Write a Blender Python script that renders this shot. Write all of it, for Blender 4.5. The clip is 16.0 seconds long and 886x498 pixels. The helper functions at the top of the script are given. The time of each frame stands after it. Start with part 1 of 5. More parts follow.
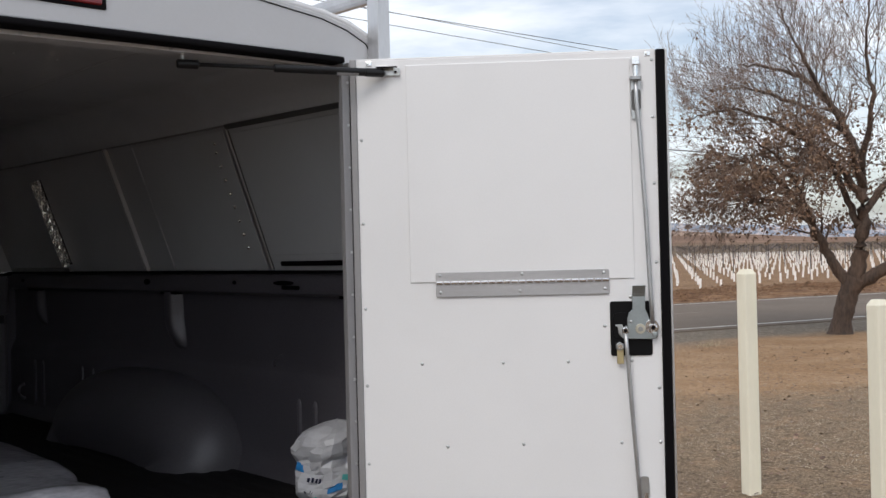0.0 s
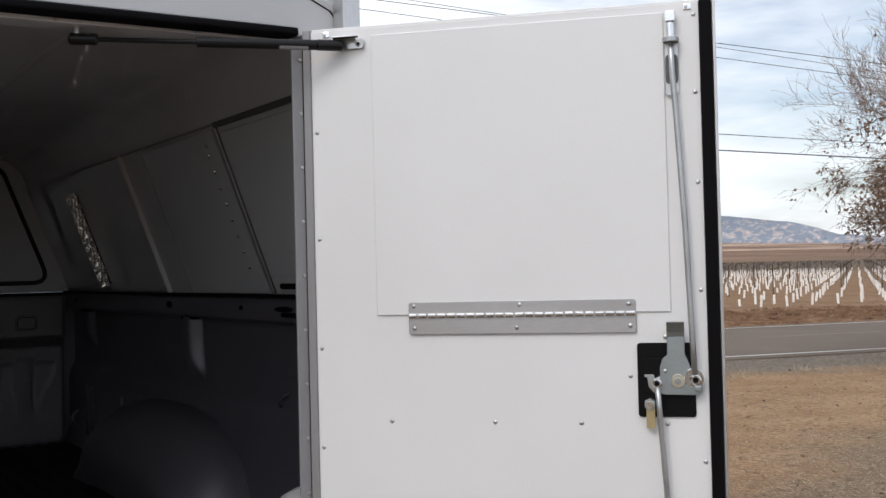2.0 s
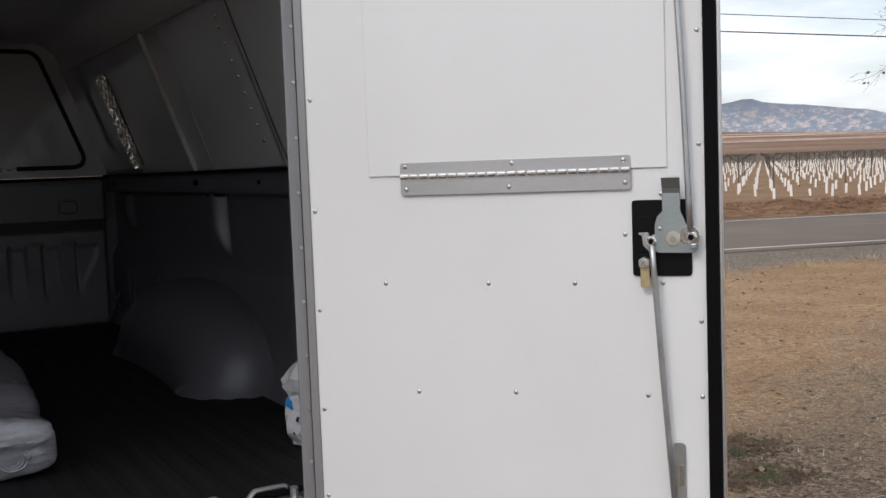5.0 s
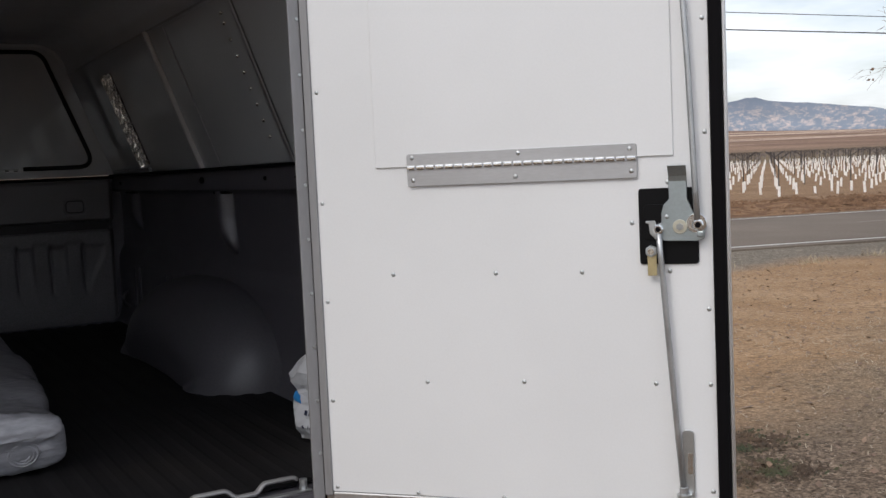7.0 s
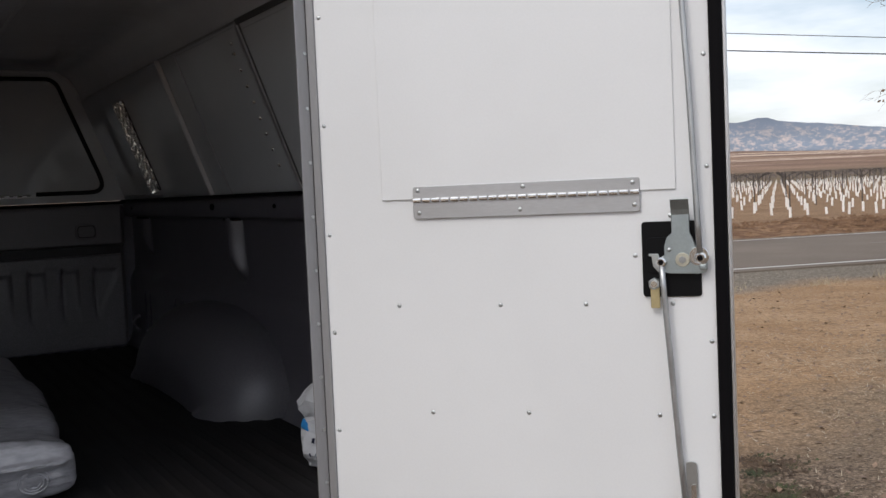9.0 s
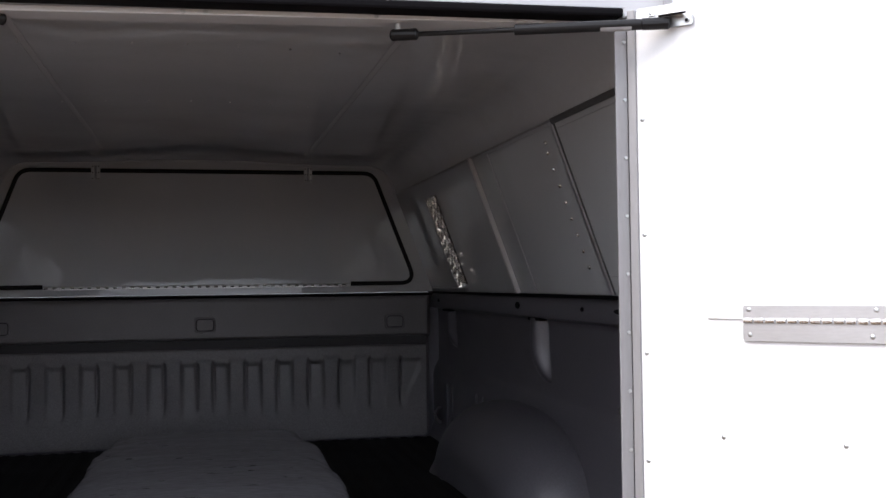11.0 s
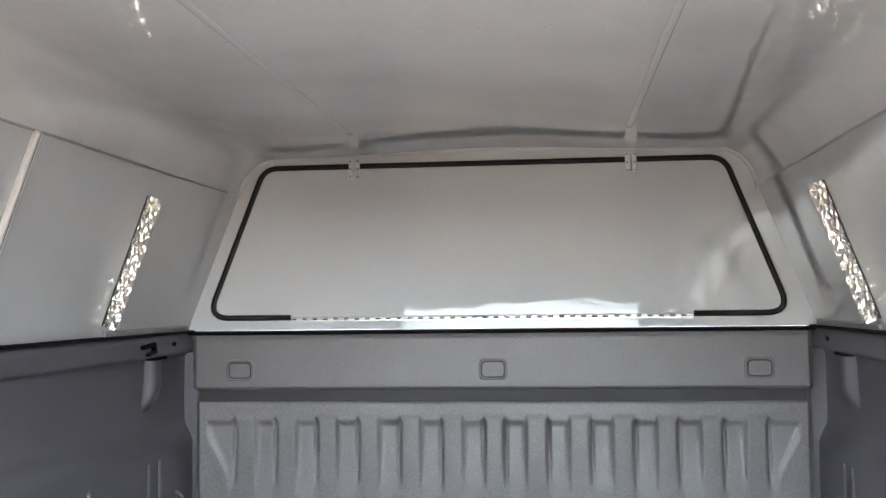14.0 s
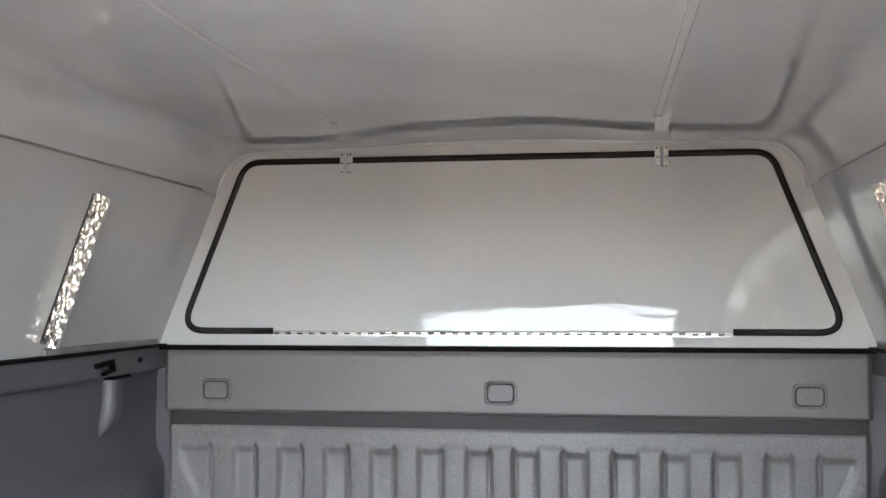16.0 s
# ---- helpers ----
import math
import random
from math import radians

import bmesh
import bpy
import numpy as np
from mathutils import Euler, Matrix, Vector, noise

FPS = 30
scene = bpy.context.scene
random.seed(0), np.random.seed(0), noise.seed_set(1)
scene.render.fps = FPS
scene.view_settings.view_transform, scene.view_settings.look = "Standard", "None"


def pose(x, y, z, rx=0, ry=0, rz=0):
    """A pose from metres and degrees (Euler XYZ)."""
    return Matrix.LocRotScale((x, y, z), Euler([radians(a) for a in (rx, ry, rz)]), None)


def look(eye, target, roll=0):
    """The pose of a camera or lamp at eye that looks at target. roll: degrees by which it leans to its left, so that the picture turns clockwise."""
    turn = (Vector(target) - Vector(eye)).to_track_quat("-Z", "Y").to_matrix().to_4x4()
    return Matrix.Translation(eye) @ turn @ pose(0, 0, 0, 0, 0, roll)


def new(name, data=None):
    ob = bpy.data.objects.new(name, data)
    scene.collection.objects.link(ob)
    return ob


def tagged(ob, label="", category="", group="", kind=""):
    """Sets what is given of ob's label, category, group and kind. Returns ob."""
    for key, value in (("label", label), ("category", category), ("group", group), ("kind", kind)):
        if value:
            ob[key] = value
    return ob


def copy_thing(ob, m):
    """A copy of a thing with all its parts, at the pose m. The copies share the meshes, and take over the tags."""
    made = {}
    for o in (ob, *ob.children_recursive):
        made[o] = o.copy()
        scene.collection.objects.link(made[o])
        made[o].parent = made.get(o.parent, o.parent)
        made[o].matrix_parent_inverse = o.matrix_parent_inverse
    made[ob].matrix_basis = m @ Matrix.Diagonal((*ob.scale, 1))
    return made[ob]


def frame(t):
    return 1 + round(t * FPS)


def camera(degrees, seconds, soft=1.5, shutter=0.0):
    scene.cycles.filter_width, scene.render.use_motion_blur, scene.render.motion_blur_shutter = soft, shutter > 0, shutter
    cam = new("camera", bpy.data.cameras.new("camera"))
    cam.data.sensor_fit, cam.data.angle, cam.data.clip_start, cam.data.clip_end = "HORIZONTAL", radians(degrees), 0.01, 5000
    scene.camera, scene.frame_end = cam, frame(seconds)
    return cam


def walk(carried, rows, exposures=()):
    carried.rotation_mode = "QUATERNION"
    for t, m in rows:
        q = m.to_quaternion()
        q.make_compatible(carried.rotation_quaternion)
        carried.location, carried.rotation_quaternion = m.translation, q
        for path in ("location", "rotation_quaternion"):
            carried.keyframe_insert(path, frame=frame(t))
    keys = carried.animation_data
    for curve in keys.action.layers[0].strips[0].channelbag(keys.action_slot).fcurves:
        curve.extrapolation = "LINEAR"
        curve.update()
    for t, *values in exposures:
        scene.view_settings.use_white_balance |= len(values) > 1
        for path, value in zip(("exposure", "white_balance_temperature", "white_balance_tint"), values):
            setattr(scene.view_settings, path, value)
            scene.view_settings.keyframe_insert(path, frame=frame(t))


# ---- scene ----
cam = camera(46.0, 16.0)
PATH = [
    (0, (-0.682, -1.488, 1.44), (0.684, -0.028, 1.443), -1.4),
    (0.5, (-0.458, -1.492, 1.437), (0.828, 0.039, 1.469), -0.9),
    (1, (-0.312, -1.439, 1.443), (0.856, 0.184, 1.449), 0.3),
    (1.5, (-0.224, -1.349, 1.454), (0.911, 0.298, 1.464), -1.2),
    (2, (-0.126, -1.324, 1.447), (0.983, 0.341, 1.484), -1.4),
    (2.5, (-0.016, -1.336, 1.458), (0.951, 0.413, 1.535), -1.0),
    (3, (0.028, -1.346, 1.462), (0.939, 0.433, 1.541), -0.7),
    (3.5, (0.027, -1.35, 1.461), (0.9, 0.448, 1.528), -1.4),
    (4, (0.019, -1.343, 1.446), (0.906, 0.449, 1.476), -1.5),
    (4.5, (-0.003, -1.351, 1.416), (0.966, 0.395, 1.3), -1.9),
    (4.7, (-0.013, -1.352, 1.400), (0.976, 0.379, 1.244), -2.0),
    (6.8, (-0.022, -1.357, 1.380), (0.962, 0.377, 1.205), -2.8),
    (7, (-0.022, -1.355, 1.378), (0.962, 0.379, 1.219), -2.6),
    (7.5, (-0.019, -1.362, 1.384), (0.964, 0.374, 1.24), -2.6),
    (8, (-0.015, -1.367, 1.388), (0.955, 0.377, 1.254), -2.6),
    (8.2, (-0.016, -1.369, 1.388), (0.955, 0.374, 1.258), -2.6),
    (10.3, (-0.030, -1.375, 1.415), (0.890, 0.396, 1.377), -1.6),
    (10.5, (-0.019, -1.344, 1.416), (0.767, 0.495, 1.435), -1.3),
    (10.8, (-0.007, -1.302, 1.425), (0.556, 0.616, 1.495), -0.9),
    (11, (-0.005, -1.262, 1.433), (0.443, 0.686, 1.496), -0.7),
    (11.5, (-0.004, -1.058, 1.44), (0.202, 0.93, 1.503), -0.5),
    (12, (0.014, -0.914, 1.438), (0.137, 1.082, 1.476), -1.8),
    (12.2, (0.054, -0.838, 1.439), (0.105, 1.160, 1.507), -1.8),
    (12.5, (0.142, -0.717, 1.447), (0.064, 1.279, 1.548), -1.0),
    (13, (0.205, -0.565, 1.467), (0.028, 1.425, 1.562), 0.1),
    (13.5, (0.177, -0.387, 1.468), (-0.048, 1.598, 1.571), 0.1),
    (14, (0.168, -0.228, 1.468), (-0.047, 1.757, 1.569), -0.7),
    (14.5, (0.2, -0.123, 1.485), (-0.011, 1.864, 1.563), -0.7),
    (15, (0.29, 0.013, 1.509), (-0.008, 1.987, 1.619), -0.4),
    (15.5, (0.292, 0.085, 1.51), (-0.092, 2.045, 1.615), 0.8),
    (16, (0.222, 0.117, 1.511), (-0.072, 2.093, 1.602), -0.1),
]
EXPOSURE = [(0.0, 0.02, 6500, 10), (10.3, 0.02, 6500, 10), (10.55, 0.12, 6450, 10), (10.8, 0.72, 6420, 12), (11.0, 1.15, 6400, 14), (11.2, 1.6, 6410, 15), (11.5, 2.9, 6420, 15),
            (12.0, 3.95, 6280, 6), (12.6, 4.36, 6410, 4.5), (14.0, 4.40, 6460, 4.5), (16.0, 4.48, 6510, 4.5)]
walk(cam, [(t, look(eye, target, roll)) for t, eye, target, roll in PATH], EXPOSURE)

# ---- world and sun ----
SUN_AZ, SUN_EL = 245.0, 45.0          # compass degrees from +y towards +x, and height
world = bpy.data.worlds.new("world")
scene.world = world
world.use_nodes = True
wn, wl = world.node_tree.nodes, world.node_tree.links
wn.clear()
w_out = wn.new("ShaderNodeOutputWorld")
w_bg = wn.new("ShaderNodeBackground")
w_sky = wn.new("ShaderNodeTexSky")
w_sky.sky_type, w_sky.sun_disc = "NISHITA", False
w_sky.sun_elevation, w_sky.sun_rotation = radians(SUN_EL), radians(SUN_AZ)
w_sky.air_density, w_sky.dust_density, w_sky.ozone_density = 1.0, 2.0, 1.0
w_co = wn.new("ShaderNodeTexCoord")
w_map = wn.new("ShaderNodeMapping")
w_map.inputs["Scale"].default_value = (1.7, 1.7, 7.5)
w_no = wn.new("ShaderNodeTexNoise")
w_no.inputs["Scale"].default_value, w_no.inputs["Detail"].default_value, w_no.inputs["Roughness"].default_value = 1.7, 6.0, 0.55
w_ramp = wn.new("ShaderNodeValToRGB")
w_ramp.color_ramp.elements[0].position, w_ramp.color_ramp.elements[1].position = 0.36, 0.62
w_ramp.color_ramp.elements[0].color, w_ramp.color_ramp.elements[1].color = (0.18, 0.18, 0.18, 1), (1, 1, 1, 1)
w_mix = wn.new("ShaderNodeMixRGB")
w_mix.inputs["Color2"].default_value = (9.0, 9.3, 9.8, 1)
w_bg.inputs["Strength"].default_value = 0.125
wl.new(w_co.outputs["Generated"], w_map.inputs["Vector"])
wl.new(w_map.outputs["Vector"], w_no.inputs["Vector"])
wl.new(w_no.outputs["Fac"], w_ramp.inputs["Fac"])
wl.new(w_ramp.outputs["Color"], w_mix.inputs["Fac"])
wl.new(w_sky.outputs["Color"], w_mix.inputs["Color1"])
wl.new(w_mix.outputs["Color"], w_bg.inputs["Color"])
wl.new(w_bg.outputs["Background"], w_out.inputs["Surface"])
sun = new("sun", bpy.data.lights.new("sun", "SUN"))
sun.data.energy, sun.data.angle, sun.data.color = 1.0, radians(22), (1.0, 0.94, 0.86)
sd = Vector((math.sin(radians(SUN_AZ)) * math.cos(radians(SUN_EL)), math.cos(radians(SUN_AZ)) * math.cos(radians(SUN_EL)), math.sin(radians(SUN_EL))))
sun.matrix_world = look(sd * 50, (0, 0, 0))


# ---- materials ----
def material(name, colour, rough=0.5, metal=0.0, vary=0.08, scale=6.0, fine=120.0, bump=0.02, stain=None, stain_amount=0.0,
             stain_scale=2.0, coat=0.0, spec=0.5, rough_vary=0.05, stretch=(1, 1, 1), random_tint=0.0, fine_vary=0.04, bump_distance=0.002, wave=0.0, wave_scale=3.0):
    """A surface with a base colour, coarse and fine variation, stains and fine relief."""
    m = bpy.data.materials.new(name)
    m.use_nodes = True
    n, l = m.node_tree.nodes, m.node_tree.links
    bsdf = n["Principled BSDF"]
    bsdf.inputs["Metallic"].default_value = metal
    bsdf.inputs["Specular IOR Level"].default_value = spec
    bsdf.inputs["Coat Weight"].default_value = coat
    bsdf.inputs["Coat Roughness"].default_value = 0.08
    co = n.new("ShaderNodeTexCoord")
    mp = n.new("ShaderNodeMapping")
    mp.inputs["Scale"].default_value = stretch
    l.new(co.outputs["Object"], mp.inputs["Vector"])

    def tex(sc, detail=4.0):
        t = n.new("ShaderNodeTexNoise")
        t.inputs["Scale"].default_value, t.inputs["Detail"].default_value = sc, detail
        l.new(mp.outputs["Vector"], t.inputs["Vector"])
        return t
    coarse, grain = tex(scale), tex(fine, 2.0)

    def ranged(sock, lo, hi):
        r = n.new("ShaderNodeMapRange")
        r.inputs["From Min"].default_value, r.inputs["From Max"].default_value = 0.3, 0.7
        r.inputs["To Min"].default_value, r.inputs["To Max"].default_value = lo, hi
        l.new(sock, r.inputs["Value"])
        return r.outputs["Result"]
    mul = n.new("ShaderNodeMath")
    mul.operation = "MULTIPLY"
    l.new(ranged(coarse.outputs["Fac"], 1 - vary, 1 + vary), mul.inputs[0])
    l.new(ranged(grain.outputs["Fac"], 1 - fine_vary, 1 + fine_vary), mul.inputs[1])
    value = mul.outputs[0]
    if random_tint:
        info = n.new("ShaderNodeObjectInfo")
        rr = n.new("ShaderNodeMapRange")
        rr.inputs["To Min"].default_value, rr.inputs["To Max"].default_value = 1 - random_tint, 1 + random_tint
        l.new(info.outputs["Random"], rr.inputs["Value"])
        m2 = n.new("ShaderNodeMath")
        m2.operation = "MULTIPLY"
        l.new(value, m2.inputs[0]), l.new(rr.outputs["Result"], m2.inputs[1])
        value = m2.outputs[0]
    sc = n.new("ShaderNodeVectorMath")
    sc.operation = "SCALE"
    l.new(value, sc.inputs["Scale"])
    if stain:
        mixc = n.new("ShaderNodeMixRGB")
        mixc.inputs["Color1"].default_value, mixc.inputs["Color2"].default_value = (*colour, 1), (*stain, 1)
        st = tex(stain_scale, 6.0)
        rs = n.new("ShaderNodeMapRange")
        rs.inputs["From Min"].default_value, rs.inputs["From Max"].default_value = 0.48, 0.68
        rs.inputs["To Max"].default_value = stain_amount
        l.new(st.outputs["Fac"], rs.inputs["Value"])
        l.new(rs.outputs["Result"], mixc.inputs["Fac"])
        l.new(mixc.outputs["Color"], sc.inputs[0])
    else:
        sc.inputs[0].default_value = colour
    l.new(sc.outputs["Vector"], bsdf.inputs["Base Color"])
    l.new(ranged(coarse.outputs["Fac"], max(0.02, rough - rough_vary), min(1, rough + rough_vary)), bsdf.inputs["Roughness"])
    normal = None
    if wave:
        bw = n.new("ShaderNodeBump")
        bw.inputs["Strength"].default_value, bw.inputs["Distance"].default_value = wave, 0.01
        l.new(tex(wave_scale, 1.0).outputs["Fac"], bw.inputs["Height"])
        normal = bw.outputs["Normal"]
    if bump:
        b = n.new("ShaderNodeBump")
        b.inputs["Strength"].default_value, b.inputs["Distance"].default_value = bump, bump_distance
        l.new(grain.outputs["Fac"], b.inputs["Height"])
        if normal:
            l.new(normal, b.inputs["Normal"])
        normal = b.outputs["Normal"]
    if normal:
        l.new(normal, bsdf.inputs["Normal"])
    return m


DOOR_WHITE = material("white_door_paint", (0.815, 0.821, 0.835), 0.34, vary=0.015, scale=3, fine=300, bump=0.03, stain=(0.72, 0.725, 0.735), stain_amount=0.3, stain_scale=2.5, fine_vary=0.01)
# one white liner in three tones: roof raised, sides lowered, for uneven light
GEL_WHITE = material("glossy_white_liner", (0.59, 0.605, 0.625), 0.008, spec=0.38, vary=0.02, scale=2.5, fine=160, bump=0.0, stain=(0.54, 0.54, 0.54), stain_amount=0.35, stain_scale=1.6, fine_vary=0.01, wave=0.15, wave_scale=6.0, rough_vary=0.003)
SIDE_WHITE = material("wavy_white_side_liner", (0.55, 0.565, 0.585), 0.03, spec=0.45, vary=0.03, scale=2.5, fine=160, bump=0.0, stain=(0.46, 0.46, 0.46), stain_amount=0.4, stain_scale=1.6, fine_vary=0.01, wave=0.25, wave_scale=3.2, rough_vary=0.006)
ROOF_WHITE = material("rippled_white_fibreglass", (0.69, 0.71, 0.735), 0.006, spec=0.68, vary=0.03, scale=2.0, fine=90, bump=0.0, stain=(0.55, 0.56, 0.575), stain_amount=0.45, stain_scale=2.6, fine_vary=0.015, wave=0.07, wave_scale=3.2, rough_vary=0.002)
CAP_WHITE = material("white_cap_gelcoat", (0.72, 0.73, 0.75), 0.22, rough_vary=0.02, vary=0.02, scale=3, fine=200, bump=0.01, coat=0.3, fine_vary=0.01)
# the cap's white toned greyer so its rear face reads as shaded
CAP_SHADED = material("shaded_white_cap_gelcoat", (0.53, 0.535, 0.555), 0.22, rough_vary=0.02, vary=0.03, scale=3, fine=200, bump=0.01, coat=0.2, fine_vary=0.01)
TRIM = material("bright_trim_channel", (0.72, 0.71, 0.70), 0.4, 0.3, vary=0.05, scale=10, fine=200)
JAMB = material("dull_aluminium_jamb", (0.29, 0.287, 0.295), 0.48, 0.35, vary=0.08, scale=6, fine=200, bump=0.03, stretch=(1, 1, 0.2), stain=(0.28, 0.275, 0.28), stain_amount=0.4, stain_scale=9)
ALU = material("mill_aluminium", (0.62, 0.62, 0.63), 0.36, 0.9, vary=0.08, scale=10, fine=260, bump=0.04, stretch=(1, 1, 0.15), stain=(0.45, 0.45, 0.46), stain_amount=0.4, stain_scale=14)
ALU_PLATE = material("brushed_hinge_plate", (0.50, 0.50, 0.515), 0.42, 0.85, vary=0.06, scale=18, fine=400, bump=0.05, stretch=(0.2, 1, 1))
STEEL = material("zinc_plated_steel", (0.58, 0.60, 0.61), 0.34, 0.9, vary=0.1, scale=25, fine=300, bump=0.03, stain=(0.40, 0.42, 0.44), stain_amount=0.4, stain_scale=30)
ROD = material("galvanised_rod", (0.48, 0.49, 0.50), 0.38, 0.85, vary=0.1, scale=30, fine=300)
CHROME = material("bright_nickel", (0.86, 0.87, 0.88), 0.16, 1.0, vary=0.05, scale=40, fine=300, bump=0.02)
TUFT = material("dry_grass_blades", (0.44, 0.36, 0.24), 0.85, vary=0.3, scale=6)
WASHER = material("pale_zinc_washer", (0.72, 0.70, 0.60), 0.32, 0.85, vary=0.08, scale=40)
LEVER = material("blue_zinc_lever", (0.40, 0.45, 0.47), 0.34, 0.85, vary=0.06, scale=14, fine=300, bump=0.02, stain=(0.30, 0.345, 0.365), stain_amount=0.4, stain_scale=12)
BRASS = material("yellow_zinc_cam", (0.62, 0.52, 0.30), 0.35, 0.8, vary=0.1, scale=30)
TREAD = material("bright_tread_plate", (0.92, 0.89, 0.83), 0.22, 1.0, vary=0.08, scale=40, fine=200, bump=0.02)
RUBBER = material("black_rubber_seal", (0.0045, 0.004, 0.005), 0.65, spec=0.08, vary=0.15, scale=12, fine=200, bump=0.05)
BLACK_PAN = material("black_latch_pan", (0.005, 0.005, 0.006), 0.4, spec=0.15, rough_vary=0.03, vary=0.1, scale=12)
STRUT_BLACK = material("black_strut_enamel", (0.010, 0.010, 0.011), 0.36, spec=0.3, rough_vary=0.03, vary=0.1, scale=20)
GASKET_GREY = material("charcoal_window_gasket", (0.011, 0.010, 0.011), 0.55, spec=0.3, vary=0.15, scale=14)
# joint colour, also laid into recesses in place of their shade
SEAM_SHADE = material("dark_grey_seam_and_shade", (0.033, 0.031, 0.035), 0.6, vary=0.1, scale=8)
SEAL_GREY = material("grey_panel_seal", (0.10, 0.10, 0.102), 0.5, vary=0.15, scale=14)
CAULK = material("grey_caulk_seam", (0.30, 0.30, 0.31), 0.45, vary=0.15, scale=20, fine=120, bump=0.1)
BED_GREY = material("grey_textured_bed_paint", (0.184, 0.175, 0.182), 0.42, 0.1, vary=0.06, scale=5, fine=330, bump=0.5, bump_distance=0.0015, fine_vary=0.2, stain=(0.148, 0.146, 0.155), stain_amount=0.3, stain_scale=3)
# bed paint toned darker than the front wall, for shade along the sides
SIDE_GREY = material("shaded_bed_side_paint", (0.112, 0.107, 0.125), 0.36, 0.1, vary=0.08, scale=4, fine=220, bump=0.15, bump_distance=0.001, fine_vary=0.08, rough_vary=0.05)
WELL = material("shaded_grey_wheel_well", (0.108, 0.104, 0.117), 0.41, 0.1, vary=0.08, scale=4, fine=220, bump=0.15, bump_distance=0.001, fine_vary=0.08, rough_vary=0.04)
MAT_BLACK = material("black_rubber_mat", (0.009, 0.0082, 0.0095), 0.75, spec=0.25, vary=0.25, scale=5, fine=160, bump=0.2, stain=(0.012, 0.010, 0.009), stain_amount=0.5, stain_scale=5)
WRAP = material("milky_plastic_wrap", (0.25, 0.246, 0.268), 0.30, rough_vary=0.03, wave=0.2, wave_scale=9.0, vary=0.06, scale=30, fine=90, bump=0.45, bump_distance=0.004, coat=0.8, stain=(0.34, 0.336, 0.36), stain_amount=0.5, stain_scale=14, fine_vary=0.2, stretch=(0.45, 1.0, 1.2))
BAG = material("white_carrier_bag", (0.54, 0.555, 0.60), 0.42, vary=0.06, scale=14, fine=60, bump=0.2, bump_distance=0.004)
BAG_BLUE = material("blue_bag_print", (0.03, 0.22, 0.55), 0.4, vary=0.1, scale=30)
BAG_TEAL = material("teal_bag_print", (0.12, 0.48, 0.48), 0.4, vary=0.1, scale=30)
BAG_BLACK = material("black_bag_print", (0.02, 0.025, 0.06), 0.4, vary=0.1, scale=30)
RED_LENS = material("red_lamp_lens", (0.20, 0.008, 0.012), 0.15, coat=0.6, vary=0.1, scale=60)
TYRE = material("tyre_rubber", (0.02, 0.02, 0.02), 0.8, scale=20)
TRUCK_WHITE = material("white_truck_paint", (0.75, 0.75, 0.76), 0.2, coat=0.6, vary=0.02, scale=2)
POST_CREAM = material("cream_painted_post", (0.85, 0.81, 0.66), 0.55, fine_vary=0.015, vary=0.025, scale=6, fine=90, bump=0.15, stain=(0.70, 0.64, 0.50), stain_amount=0.3, stain_scale=9, stretch=(1, 1, 0.25))
BARK = material("brown_bark", (0.085, 0.056, 0.041), 0.85, vary=0.3, scale=5, fine=26, bump=0.9, bump_distance=0.03, fine_vary=0.35, stretch=(1, 1, 0.3), stain=(0.05, 0.035, 0.028), stain_amount=0.7, stain_scale=3)
TWIG = material("grey_brown_twigs", (0.225, 0.168, 0.138), 0.85, vary=0.3, scale=3, fine=20)
LEAF = material("dry_russet_leaves", (0.225, 0.148, 0.10), 0.75, vary=0.45, scale=5, fine=17, fine_vary=0.35, stain=(0.09, 0.045, 0.035), stain_amount=0.8, stain_scale=2.5)
TUBE = material("white_grow_tube", (0.93, 0.89, 0.85), 0.5, vary=0.08, scale=3, fine=20)
POST_DARK = material("dark_trellis_post", (0.06, 0.05, 0.045), 0.8, vary=0.2, scale=3)
SOIL = material("turned_brown_soil", (0.17, 0.10, 0.06), 0.95, spec=0.1, vary=0.35, scale=3, fine=30, fine_vary=0.2)
VINE = material("bare_vine_canes", (0.21, 0.18, 0.175), 0.9, vary=0.3, scale=2)
WIRE = material("dark_cable", (0.03, 0.03, 0.035), 0.6)
ASPHALT = material("worn_asphalt", (0.178, 0.145, 0.119), 0.95, spec=0.12, vary=0.10, scale=0.35, fine=45, bump=0.3, bump_distance=0.006, fine_vary=0.16, stain=(0.205, 0.17, 0.14), stain_amount=0.6, stain_scale=0.6)
ROAD_PAINT = material("faded_road_paint", (0.62, 0.61, 0.58), 0.7, vary=0.15, scale=1.5, fine=30, fine_vary=0.12)
WORN_PAINT = material("worn_lane_paint", (0.27, 0.24, 0.21), 0.9, spec=0.1, vary=0.2, scale=2, fine=30, fine_vary=0.15)
WEED_GREEN = material("low_green_weed", (0.075, 0.048, 0.03), 0.8, vary=0.3, scale=8, random_tint=0.2, stain=(0.045, 0.06, 0.022), stain_amount=1.0, stain_scale=6)
DRY_GRASS = material("dry_straw", (0.48, 0.40, 0.29), 0.85, vary=0.3, scale=6)
STONE = material("pale_gravel", (0.27, 0.21, 0.16), 0.85, vary=0.55, scale=45, fine_vary=0.3)


